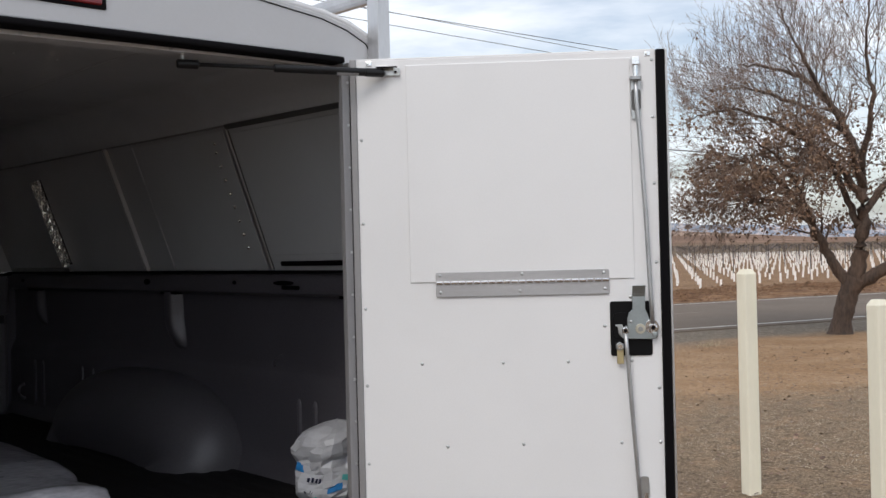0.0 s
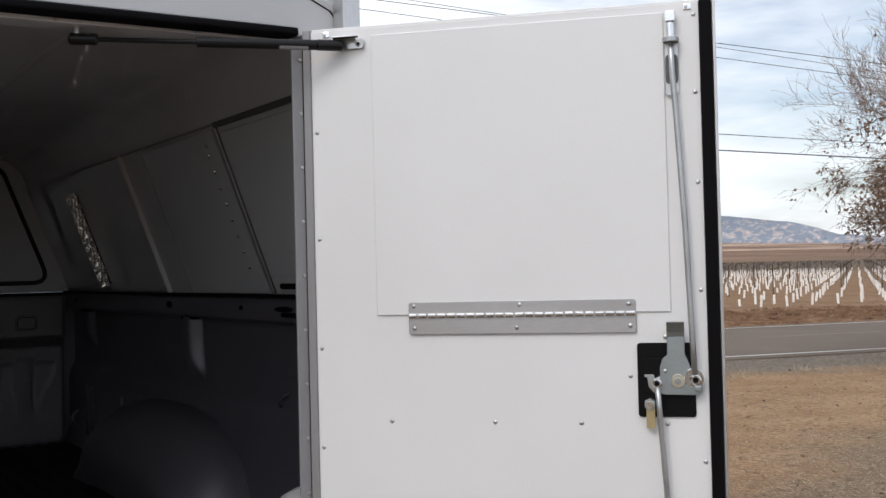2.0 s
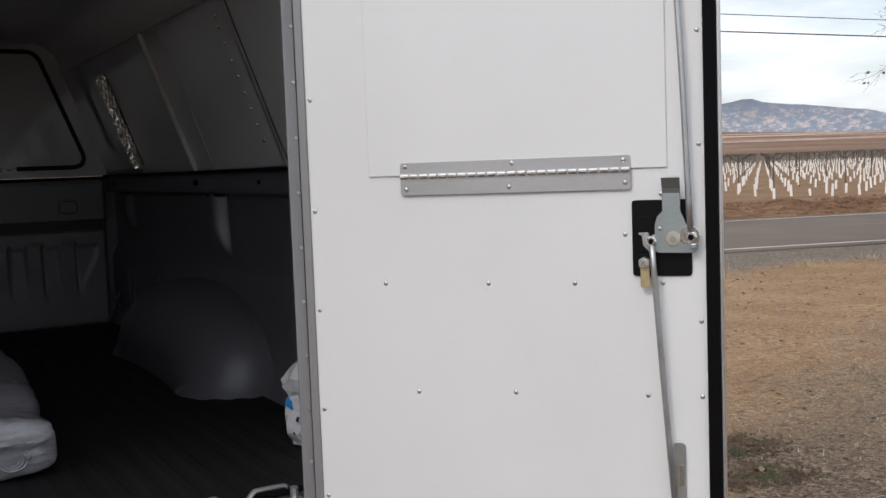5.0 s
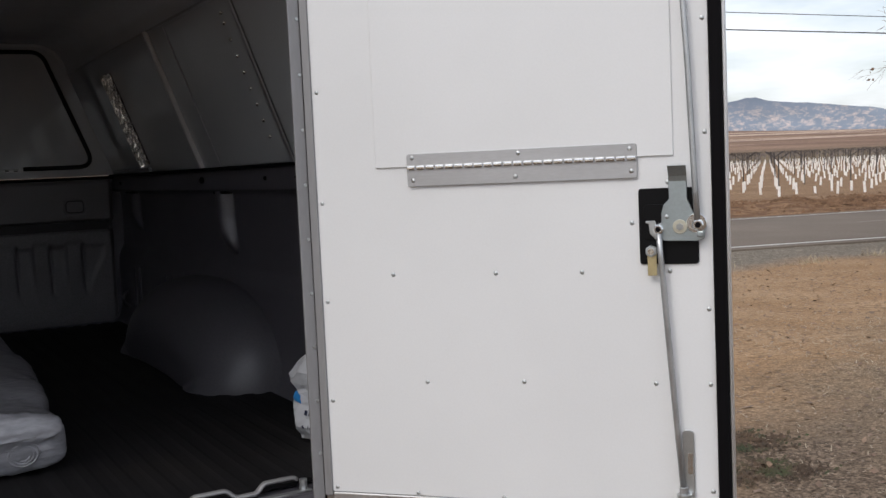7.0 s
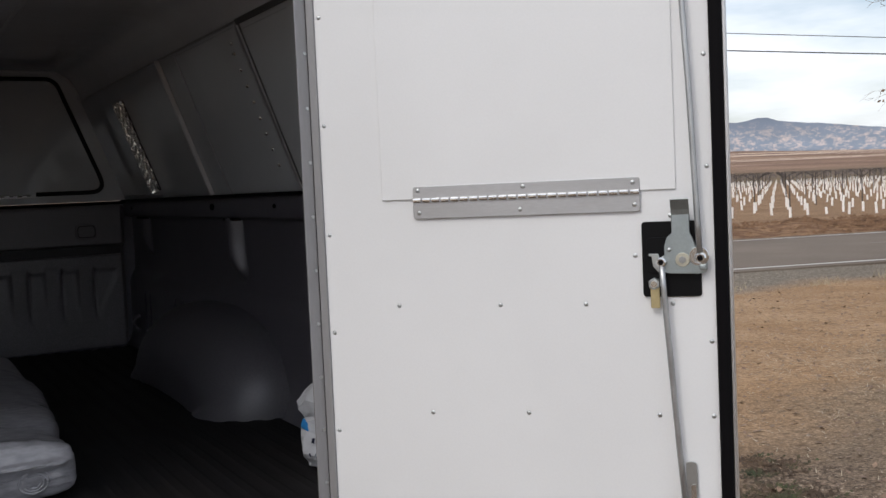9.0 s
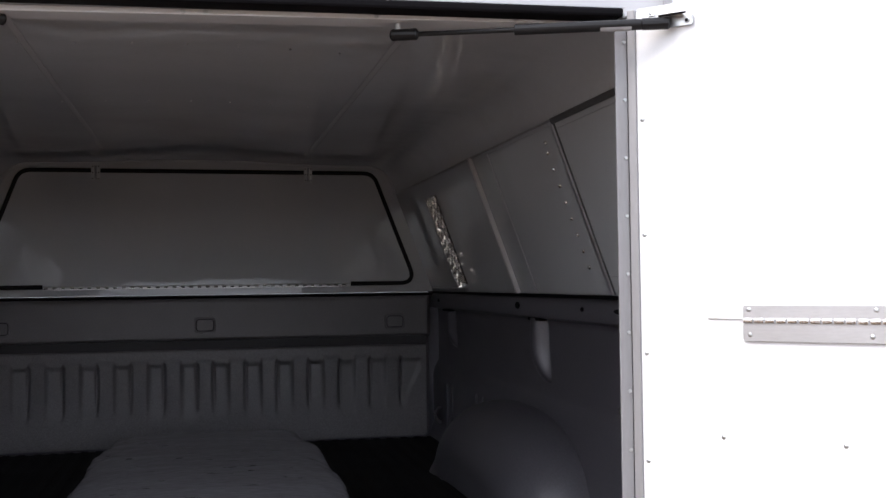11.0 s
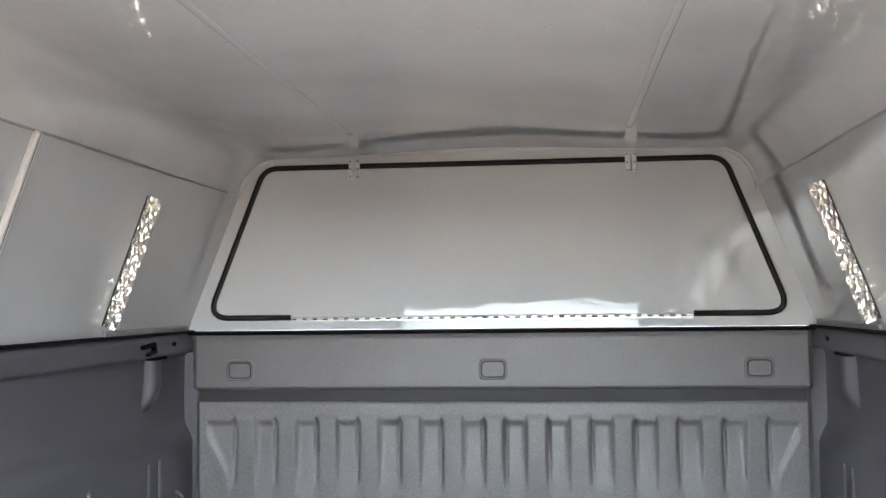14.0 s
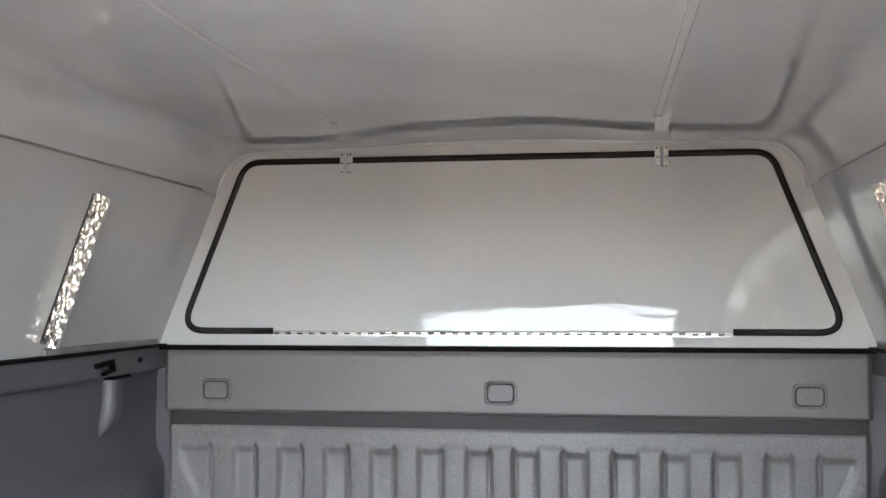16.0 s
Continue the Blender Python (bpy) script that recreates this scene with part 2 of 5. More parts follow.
def part(name, bm, mat, parent, label="", smooth=False):
    """Links a bmesh as one mesh object under a thing or a part."""
    me = bpy.data.meshes.new(name)
    bm.normal_update()
    bm.to_mesh(me)
    bm.free()
    me.materials.append(mat)
    if smooth:
        me.polygons.foreach_set("use_smooth", [True] * len(me.polygons))
    ob = new(name, me)
    if parent is not None:
        ob.parent = parent
        if parent.type == "EMPTY":
            ob.matrix_parent_inverse = Matrix.Translation(-Vector(parent.get("base", (0, 0, 0))))
    if label:
        ob["label"] = label
    return ob


def thing(name, base, label, category, group="", kind=""):
    """An empty at the thing's base that carries its parts, which are built in the world's coordinates."""
    e = new(name)
    e.location = base
    e["base"] = tuple(base)
    e.empty_display_size = 0.05
    return tagged(e, label, category, group, kind)


def bevel(bm, width, segments=2, angle=0.5):
    edges = [e for e in bm.edges if len(e.link_faces) == 2 and e.calc_face_angle(0) > angle]
    if edges and width > 0:
        bmesh.ops.bevel(bm, geom=edges, offset=width, segments=segments, affect="EDGES", profile=0.5, clamp_overlap=True)
    return bm


def box(lo, hi, b=0.0, segments=2, bm=None):
    """A box between two corners, with rounded edges."""
    one = bmesh.new()
    c = [(a + d) / 2 for a, d in zip(lo, hi)]
    bmesh.ops.create_cube(one, size=1, matrix=Matrix.LocRotScale(c, None, [abs(d - a) for a, d in zip(lo, hi)]))
    bevel(one, b, segments)
    return join(bm, one)


def join(bm, one):
    """Adds the bmesh one to bm."""
    if bm is None:
        return one
    me = bpy.data.meshes.new("scratch")
    one.to_mesh(me)
    one.free()
    bm.from_mesh(me)
    bpy.data.meshes.remove(me)
    return bm


def rod(a, b, r, r2=None, sides=12, bm=None, caps=True, b_edge=0.0):
    """A round bar from a to b."""
    one = bmesh.new()
    a, b = Vector(a), Vector(b)
    m = Matrix.Translation((a + b) / 2) @ (b - a).to_track_quat("Z", "Y").to_matrix().to_4x4()
    bmesh.ops.create_cone(one, cap_ends=caps, cap_tris=False, segments=sides, radius1=r, radius2=r if r2 is None else r2, depth=(b - a).length, matrix=m)
    if b_edge:
        bevel(one, b_edge, 1, 0.9)
    return join(bm, one)


def plate(outline, thickness, b=0.0, axis="y", at=0.0, bm=None, segments=2):
    """A flat piece with the given outline, square to an axis, from `at` along the axis by its thickness."""
    one = bmesh.new()
    place = {"y": lambda u, v, w: (u, w, v), "x": lambda u, v, w: (w, u, v), "z": lambda u, v, w: (u, v, w)}[axis]
    top = [one.verts.new(place(u, v, at)) for u, v in outline]
    low = [one.verts.new(place(u, v, at + thickness)) for u, v in outline]
    one.faces.new(top)
    one.faces.new(low[::-1])
    k = len(top)
    for i in range(k):
        one.faces.new((top[i], low[i], low[(i + 1) % k], top[(i + 1) % k]))
    bmesh.ops.recalc_face_normals(one, faces=one.faces)
    bevel(one, b, segments)
    return join(bm, one)


def rounded(pts, radii, steps=6):
    """The outline pts with its corners rounded."""
    out, k = [], len(pts)
    for i, p in enumerate(pts):
        r = radii if isinstance(radii, (int, float)) else radii[i]
        p, a, b = Vector(p), Vector(pts[i - 1]), Vector(pts[(i + 1) % k])
        if r <= 0:
            out.append(tuple(p))
            continue
        u, v = (a - p).normalized(), (b - p).normalized()
        half = u.angle(v) / 2
        d = min(r / math.tan(half), 0.45 * (a - p).length, 0.45 * (b - p).length)
        s, e = p + u * d, p + v * d
        for j in range(steps + 1):
            f = j / steps
            out.append(tuple((1 - f) ** 2 * s + 2 * f * (1 - f) * p + f * f * e))
    return out


def sweep(points, r, sides=8, bm=None, closed=False, flat=1.0, up=(0, 0, 1)):
    """A bar of round or flattened section along a line of points."""
    one = bmesh.new() if bm is None else bm
    pts = [Vector(p) for p in points]
    k, rings = len(pts), []
    for i, p in enumerate(pts):
        a = pts[i - 1] if (i or closed) else p
        b = pts[(i + 1) % k] if (i < k - 1 or closed) else p
        t = (b - a).normalized()
        n = Vector(up) - t * t.dot(Vector(up))
        n = n.normalized() if n.length > 1e-4 else t.orthogonal().normalized()
        q = t.cross(n)
        rr = r[i] if isinstance(r, (list, tuple)) else r
        rings.append([one.verts.new(p + (n * math.cos(2 * math.pi * j / sides) * flat + q * math.sin(2 * math.pi * j / sides)) * rr) for j in range(sides)])
    for i in range(k if closed else k - 1):
        A, B = rings[i], rings[(i + 1) % k]
        for j in range(sides):
            one.faces.new((A[j], A[(j + 1) % sides], B[(j + 1) % sides], B[j]))
    if not closed:
        one.faces.new(rings[0][::-1])
        one.faces.new(rings[-1])
    return one


def grid(nu, nv, place, bm=None):
    """A sheet of nu by nv cells; place(u, v) gives each corner for u, v from 0 to 1."""
    one = bmesh.new() if bm is None else bm
    vs = [[one.verts.new(place(i / nu, j / nv)) for j in range(nv + 1)] for i in range(nu + 1)]
    for i in range(nu):
        for j in range(nv):
            one.faces.new((vs[i][j], vs[i + 1][j], vs[i + 1][j + 1], vs[i][j + 1]))
    return one


def solid(bm, t):
    """Gives a sheet thickness, against its normals."""
    bm.normal_update()
    bmesh.ops.solidify(bm, geom=list(bm.faces), thickness=t)
    return bm


def smoothstep(a, b, x):
    f = max(0.0, min(1.0, (x - a) / (b - a)))
    return f * f * (3 - 2 * f)

# ---- ground, road, field and far hills ----
RN, RD = Vector((0.29, 0.957, 0)), Vector((0.957, -0.29, 0))     # across and along the road
ROAD_NEAR, ROAD_FAR = 14.55, 21.6


def ground_z(x, y):
    """The height of the ground: yard, a fall to the road, the bank, the field and the plain rising to the hills."""
    s, r = 0.29 * x + 0.957 * y, math.hypot(x, y)
    z = -0.23 * smoothstep(3.0, 12.5, s)
    z += 0.08 * smoothstep(22.5, 26.5, s)
    if r > 150:
        az = math.degrees(math.atan2(x, y))
        rise = float(np.interp(az, (20, 45, 48.8, 52.5, 55.6, 63, 75), (1.3, 1.14, 0.97, 0.86, 0.76, 0.22, 0.1)))
        flat = math.degrees(math.atan2(-1.59, r))
        f = smoothstep(150, 1100, r)
        z = 1.44 + r * math.tan(radians(flat + (rise - flat) * f)) - 0.9 * smoothstep(1500, 2600, r) * r * 0.001
    if r < 60 and not ROAD_NEAR - 0.6 < s < ROAD_FAR + 0.6:
        z += 0.035 * noise.noise((x * 0.45, y * 0.45, 3.0)) + 0.012 * noise.noise((x * 2.1, y * 2.1, 7.0))
        if 22.2 < s < 28.5:
            z += 0.16 * noise.noise((x * 0.9, y * 0.9, 1.0)) * smoothstep(22.2, 24, s) * (1 - smoothstep(27, 28.5, s))
    return z


def ground_material():
    m = bpy.data.materials.new("ground_soil")
    m.use_nodes = True
    n, l = m.node_tree.nodes, m.node_tree.links
    bsdf = n["Principled BSDF"]
    bsdf.inputs["Roughness"].default_value = 0.95
    bsdf.inputs["Specular IOR Level"].default_value = 0.15
    co = n.new("ShaderNodeTexCoord")
    sep = n.new("ShaderNodeSeparateXYZ")
    l.new(co.outputs["Object"], sep.inputs["Vector"])

    def math_node(op, a, b=None, c=None):
        q = n.new("ShaderNodeMath")
        q.operation = op
        for i, v in enumerate((a, b, c)):
            if v is None:
                continue
            if isinstance(v, (int, float)):
                q.inputs[i].default_value = v
            else:
                l.new(v, q.inputs[i])
        return q.outputs[0]

    def tex(scale, detail=5.0, rough=0.55):
        t = n.new("ShaderNodeTexNoise")
        t.inputs["Scale"].default_value, t.inputs["Detail"].default_value, t.inputs["Roughness"].default_value = scale, detail, rough
        l.new(co.outputs["Object"], t.inputs["Vector"])
        return t.outputs["Fac"]

    def band(sock, a, b):
        r = n.new("ShaderNodeMapRange")
        r.inputs["From Min"].default_value, r.inputs["From Max"].default_value = a, b
        l.new(sock, r.inputs["Value"])
        return r.outputs["Result"]

    def mix(f, a, b):
        q = n.new("ShaderNodeMixRGB")
        if isinstance(f, (int, float)):
            q.inputs["Fac"].default_value = f
        else:
            l.new(f, q.inputs["Fac"])
        for k, v in (("Color1", a), ("Color2", b)):
            if isinstance(v, tuple):
                q.inputs[k].default_value = (*v, 1)
            else:
                l.new(v, q.inputs[k])
        return q.outputs["Color"]
    s = math_node("ADD", math_node("MULTIPLY", sep.outputs["X"], 0.29), math_node("MULTIPLY", sep.outputs["Y"], 0.957))
    s = math_node("ADD", s, math_node("MULTIPLY", math_node("SUBTRACT", tex(0.35), 0.5), 3.0))
    # yard: bare tan earth with straw and gravel near the truck
    earth = mix(band(tex(1.1), 0.4, 0.65), (0.33, 0.205, 0.113), (0.41, 0.272, 0.163))
    earth = mix(band(tex(13.0), 0.52, 0.72), earth, (0.27, 0.18, 0.11))
    gravel = mix(band(tex(48.0, 5.0, 0.7), 0.36, 0.66), (0.06, 0.043, 0.032), (0.29, 0.215, 0.155))
    straw = mix(band(tex(55.0, 6.0, 0.75), 0.38, 0.64), (0.10, 0.068, 0.044), (0.41, 0.31, 0.21))
    straw = mix(band(tex(4.0, 4.0), 0.50, 0.70), straw, (0.30, 0.205, 0.13))
    yard = math_node("SUBTRACT", sep.outputs["Y"], math_node("MULTIPLY", sep.outputs["X"], 0.45))
    yard = math_node("ADD", yard, math_node("MULTIPLY", math_node("SUBTRACT", tex(0.8), 0.5), 1.6))
    near = mix(band(math_node("ADD", sep.outputs["X"], math_node("MULTIPLY", tex(1.5), 2.0)), 4.6, 6.2), gravel, straw)
    yard = math_node("ADD", yard, math_node("MULTIPLY", math_node("MAXIMUM", math_node("SUBTRACT", sep.outputs["X"], 8.0), 0.0), 1.1))
    col = mix(band(yard, 0.25, 1.25), near, earth)
    shoulder = mix(band(tex(24.0, 2.0), 0.4, 0.62), (0.14, 0.12, 0.10), (0.28, 0.24, 0.19))
    col = mix(band(s, 11.7, 12.7), col, shoulder)
    bank = mix(band(tex(2.6), 0.42, 0.62), (0.15, 0.08, 0.044), (0.29, 0.172, 0.095))
    col = mix(band(s, 21.4, 22.4), col, bank)
    field = mix(band(tex(0.5), 0.4, 0.65), (0.23, 0.138, 0.078), (0.30, 0.195, 0.118))
    col = mix(band(s, 26.5, 29.0), col, field)
    olive = mix(band(tex(0.05), 0.4, 0.6), (0.17, 0.125, 0.075), (0.21, 0.155, 0.095))
    col = mix(band(s, 105.0, 130.0), col, olive)
    far = mix(band(tex(0.010, 3.0), 0.42, 0.60), (0.19, 0.115, 0.082), (0.28, 0.18, 0.125))
    col = mix(band(s, 250.0, 420.0), col, far)
    # long pale strips of bare soil on the distant plain
    along = n.new("ShaderNodeMapping")
    along.inputs["Rotation"].default_value, along.inputs["Scale"].default_value = (0, 0, radians(42)), (0.0012, 0.010, 1)
    l.new(co.outputs["Object"], along.inputs["Vector"])
    ts = n.new("ShaderNodeTexNoise")
    ts.inputs["Scale"].default_value, ts.inputs["Detail"].default_value = 1.0, 2.0
    l.new(along.outputs["Vector"], ts.inputs["Vector"])
    col = mix(math_node("MULTIPLY", band(ts.outputs["Fac"], 0.57, 0.59), band(s, 450.0, 620.0)), col, (0.55, 0.42, 0.33))
    speck = mix(band(tex(60.0, 4.0, 0.75), 0.33, 0.67), (0.40, 0.39, 0.38), (1.62, 1.61, 1.60))
    clods = mix(band(tex(15.0, 6.0, 0.75), 0.50, 0.68), (1.06, 1.06, 1.06), (0.52, 0.50, 0.48))
    q = n.new("ShaderNodeMixRGB")
    q.blend_type = "MULTIPLY"
    q.inputs["Fac"].default_value = 1.0
    l.new(col, q.inputs["Color1"]), l.new(speck, q.inputs["Color2"])
    q2 = n.new("ShaderNodeMixRGB")
    q2.blend_type = "MULTIPLY"
    q2.inputs["Fac"].default_value = 1.0
    l.new(q.outputs["Color"], q2.inputs["Color1"]), l.new(clods, q2.inputs["Color2"])
    q = q2
    l.new(q.outputs["Color"], bsdf.inputs["Base Color"])
    b = n.new("ShaderNodeBump")
    b.inputs["Strength"].default_value, b.inputs["Distance"].default_value = 0.8, 0.03
    l.new(tex(22.0, 6.0, 0.7), b.inputs["Height"])
    l.new(b.outputs["Normal"], bsdf.inputs["Normal"])
    return m


def build_ground():
    bm = bmesh.new()
    # rings round the truck, finer on the side that is seen
    rad = [0.0] + [1.2 * 1.075 ** i for i in range(112)]
    angles = [radians(a) for a in ([20 + 0.9 * i for i in range(62)] + [76 + 8.0 * i for i in range(1, 38)])]
    centre = bm.verts.new((0, 0, ground_z(0, 0)))
    rings = [[bm.verts.new((r * math.sin(a), r * math.cos(a), ground_z(r * math.sin(a), r * math.cos(a)))) for a in angles] for r in rad[1:]]
    k = len(angles)
    for j in range(k):
        bm.faces.new((centre, rings[0][(j + 1) % k], rings[0][j]))
        for i in range(len(rings) - 1):
            bm.faces.new((rings[i][j], rings[i][(j + 1) % k], rings[i + 1][(j + 1) % k], rings[i + 1][j]))
    g = part("ground", bm, ground_material(), None, smooth=True)
    tagged(g, "dry tan earth yard with straw, gravel and brown fields beyond", "ground", kind="structure")


def along_road(d, s, z):
    p = RD * d + RN * s
    return (p.x, p.y, z)


def strip(name, s0, s1, z, mat, d0=-60, d1=140, n=60, thick=0.05):
    bm = grid(n, 2, lambda u, v: along_road(d0 + (d1 - d0) * u, s0 + (s1 - s0) * v + 0.05 * noise.noise((u * 40, v, 2)), z))
    solid(bm, thick)
    return part(name, bm, mat, None)


def build_road():
    zr = -0.205
    r = strip("road", ROAD_NEAR - 0.35, ROAD_FAR + 0.1, zr, ASPHALT)
    tagged(r, "worn grey asphalt country road with pale edge line", "road", kind="structure")
    for s0, s1 in ((ROAD_NEAR, ROAD_NEAR + 0.085),):
        p = strip("edge_line", s0, s1, zr + 0.006, ROAD_PAINT, thick=0.004)
        tagged(p, "faded white edge line painted on the asphalt", "road marking", kind="structure")
    p = strip("edge_line", ROAD_FAR - 0.35, ROAD_FAR - 0.29, zr + 0.006, ROAD_PAINT, thick=0.004)
    tagged(p, "faded white edge line painted on the asphalt", "road marking", kind="structure")
    for i in range(14):
        d = -30 + i * 7.3
        bm = grid(4, 1, lambda u, v: along_road(d + 2.6 * u, 18.2 + 0.08 * v, zr + 0.006))
        solid(bm, 0.004)
        p = part("lane_dash", bm, WORN_PAINT, r)


def build_hills():
    m = bpy.data.materials.new("hazy_hills")
    m.use_nodes = True
    n, l = m.node_tree.nodes, m.node_tree.links
    bsdf = n["Principled BSDF"]
    bsdf.inputs["Roughness"].default_value, bsdf.inputs["Specular IOR Level"].default_value = 1.0, 0.0
    co = n.new("ShaderNodeTexCoord")
    mp = n.new("ShaderNodeMapping")
    mp.inputs["Scale"].default_value = (0.040, 0.040, 0.075)
    l.new(co.outputs["Object"], mp.inputs["Vector"])
    t1, t2 = n.new("ShaderNodeTexNoise"), n.new("ShaderNodeTexNoise")
    t1.inputs["Scale"].default_value, t1.inputs["Detail"].default_value, t1.inputs["Roughness"].default_value = 1.0, 10.0, 0.75
    t2.inputs["Scale"].default_value, t2.inputs["Detail"].default_value = 0.35, 3.0
    # blue haze of the distance is mixed into both hill colours
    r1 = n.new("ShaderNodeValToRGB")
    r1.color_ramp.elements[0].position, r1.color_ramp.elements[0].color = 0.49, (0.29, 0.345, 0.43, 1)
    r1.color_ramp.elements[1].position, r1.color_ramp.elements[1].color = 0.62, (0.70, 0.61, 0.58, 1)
    # the colour turns a darker blue towards the crest
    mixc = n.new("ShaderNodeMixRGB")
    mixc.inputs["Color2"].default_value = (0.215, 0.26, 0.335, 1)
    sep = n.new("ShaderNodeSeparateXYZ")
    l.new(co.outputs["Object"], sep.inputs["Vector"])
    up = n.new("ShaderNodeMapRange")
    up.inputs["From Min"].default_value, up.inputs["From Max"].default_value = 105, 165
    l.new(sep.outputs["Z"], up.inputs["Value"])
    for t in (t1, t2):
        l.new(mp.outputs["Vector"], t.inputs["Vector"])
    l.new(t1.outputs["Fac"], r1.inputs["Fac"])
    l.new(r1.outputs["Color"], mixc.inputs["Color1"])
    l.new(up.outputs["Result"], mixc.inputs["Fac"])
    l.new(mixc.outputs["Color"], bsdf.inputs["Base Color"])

    def crest(az):
        el = float(np.interp(az, (15, 30, 40, 43.8, 45.2, 46.2, 47.5, 49.2, 51, 52.6, 54.4, 57, 62, 75, 95), (1.6, 2.2, 2.3, 2.52, 2.52, 2.74, 2.42, 2.28, 2.03, 1.82, 1.24, 1.0, 0.85, 0.7, 0.6)))
        el += 0.05 * noise.noise((az * 1.9, 0, 0)) + 0.04 * noise.noise((az * 5.1, 5, 0))
        return 3600 * math.tan(radians(el))

    def place(u, v):
        az = radians(u * 360)
        e = 0.5 + (crest(u * 360) if 15 < u * 360 < 95 else 3600 * math.tan(radians(1.0 + 0.2 * noise.noise((u * 60, 1, 1)))))
        h = e * v ** 0.9
        r = 3400 + 30 * v + 12 * noise.noise((u * 250, v * 4, 2.0)) * math.sin(math.pi * v)
        return (r * math.sin(az), r * math.cos(az), h)
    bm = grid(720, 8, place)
    tagged(part("backdrop", bm, m, None, smooth=True), "distant hills with pale bare patches, blue haze put into their colour", "hills", kind="structure")


build_ground()
build_road()
build_hills()


# ---- the pickup's load bed ----
BULK = 2.50
bed = thing("pickup_bed", (0, 1.4, 0.0), "grey painted steel pickup load bed with ribbed front wall", "pickup bed")


def rounded_rect(x0, z0, x1, z1, r):
    return rounded([(x0, z0), (x1, z0), (x1, z1), (x0, z1)], r, 4)


def build_bulkhead():
    period = 0.1117

    def depth(x, z):
        """How far the wall stands out towards the rear."""
        if z > 1.245:
            return 0.006 - 0.006 * smoothstep(1.37, 1.39, z)
        if z > 1.200:
            return 0.006 - 0.034 * (1 - smoothstep(1.234, 1.245, z)) + 0.008 * (1 - smoothstep(1.200, 1.209, z))
        d, a = -0.020, abs(x)
        if a < 0.775:
            k = min(math.floor((a + 0.0225) / period), 6)
            p = a - k * period + 0.0225
            # flat ridge, steep outer face, hollow, gentle rise to the next ridge
            low = smoothstep(0.045, 0.054, p) * (1 - smoothstep(0.090, period, p) if k < 6 else 1 - smoothstep(0.055 + 0.06 * smoothstep(0.98, 1.16, z), 0.075 + 0.07 * smoothstep(0.98, 1.16, z), p))
            foot = 0.955 + 0.035 * (1 - smoothstep(0.05, 0.062, p))
            taper = 0.12 + 0.88 * smoothstep(0.97, 1.13, z)
            groove = math.exp(-((p - 0.0505) / 0.0055) ** 2) * smoothstep(0.965, 1.10, z) * (1 - smoothstep(1.145, 1.165, z))
            low *= smoothstep(foot - 0.012, foot + 0.025, z) * (1 - smoothstep(1.140, 1.158, z)) * taper
            high = (1 - smoothstep(0.045, 0.054, p)) + (smoothstep(0.100, period, p) if k < 6 else 0)
            d += 0.006 * high * smoothstep(0.95, 1.09, z) * (1 - smoothstep(1.156, 1.176, z)) - 0.0075 * low - 0.012 * groove
        return d
    zs = [0.872 + (1.385 - 0.872) * i / 110 for i in range(111)]
    xs = [-0.812 + 1.624 * i / 600 for i in range(601)]
    bm = bmesh.new()
    vs = []
    for x in xs:
        lift = 0.03 * smoothstep(0.78, 0.812, abs(x)) ** 2
        vs.append([bm.verts.new((x, BULK - depth(x, z) + 0.02 * smoothstep(0.795, 0.812, abs(x)), z + lift * (1 - smoothstep(0.872, 0.93, z)))) for z in zs])
    for i in range(600):
        for j in range(110):
            bm.faces.new((vs[i][j], vs[i + 1][j], vs[i + 1][j + 1], vs[i][j + 1]))
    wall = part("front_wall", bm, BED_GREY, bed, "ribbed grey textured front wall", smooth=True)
    part("front_wall_back", box((-0.86, BULK + 0.066, 0.62), (0.86, BULK + 0.09, 1.39)), SIDE_GREY, bed)
    part("front_wall_cap", box((-0.86, BULK + 0.012, 1.376), (0.86, BULK + 0.09, 1.3965)), SIDE_GREY, bed)
    # dark strip stands in for the shade under the overhanging upper band
    part("seam_strip", box((-0.795, BULK + 0.0235, 1.206), (0.795, BULK + 0.035, 1.238), 0.002), SEAM_SHADE, wall, "dark strip standing in for shade in the wall's undercut")
    for x in (-0.675, 0.0, 0.675):
        outline = rounded_rect(x - 0.034, 1.267, x + 0.034, 1.316, 0.014)
        ring = sweep([(u, BULK - 0.0055, v) for u, v in outline], 0.0042, 8, closed=True, up=(0, 1, 0))
        part("tie_slot_rim", ring, BED_GREY, wall, smooth=True)
        # dark ring imitates the shade of a recess inside the rim
        part("slot_groove", sweep([(u, BULK - 0.0088, v) for u, v in rounded_rect(x - 0.0295, 1.2715, x + 0.0295, 1.3115, 0.012)], 0.0019, 6, closed=True, up=(0, 1, 0)), SEAM_SHADE, wall, smooth=True)
        part("tie_slot", plate(rounded_rect(x - 0.029, 1.272, x + 0.029, 1.311, 0.012), 0.006, 0.002, "y", BULK - 0.0095), BED_GREY, wall, smooth=False)


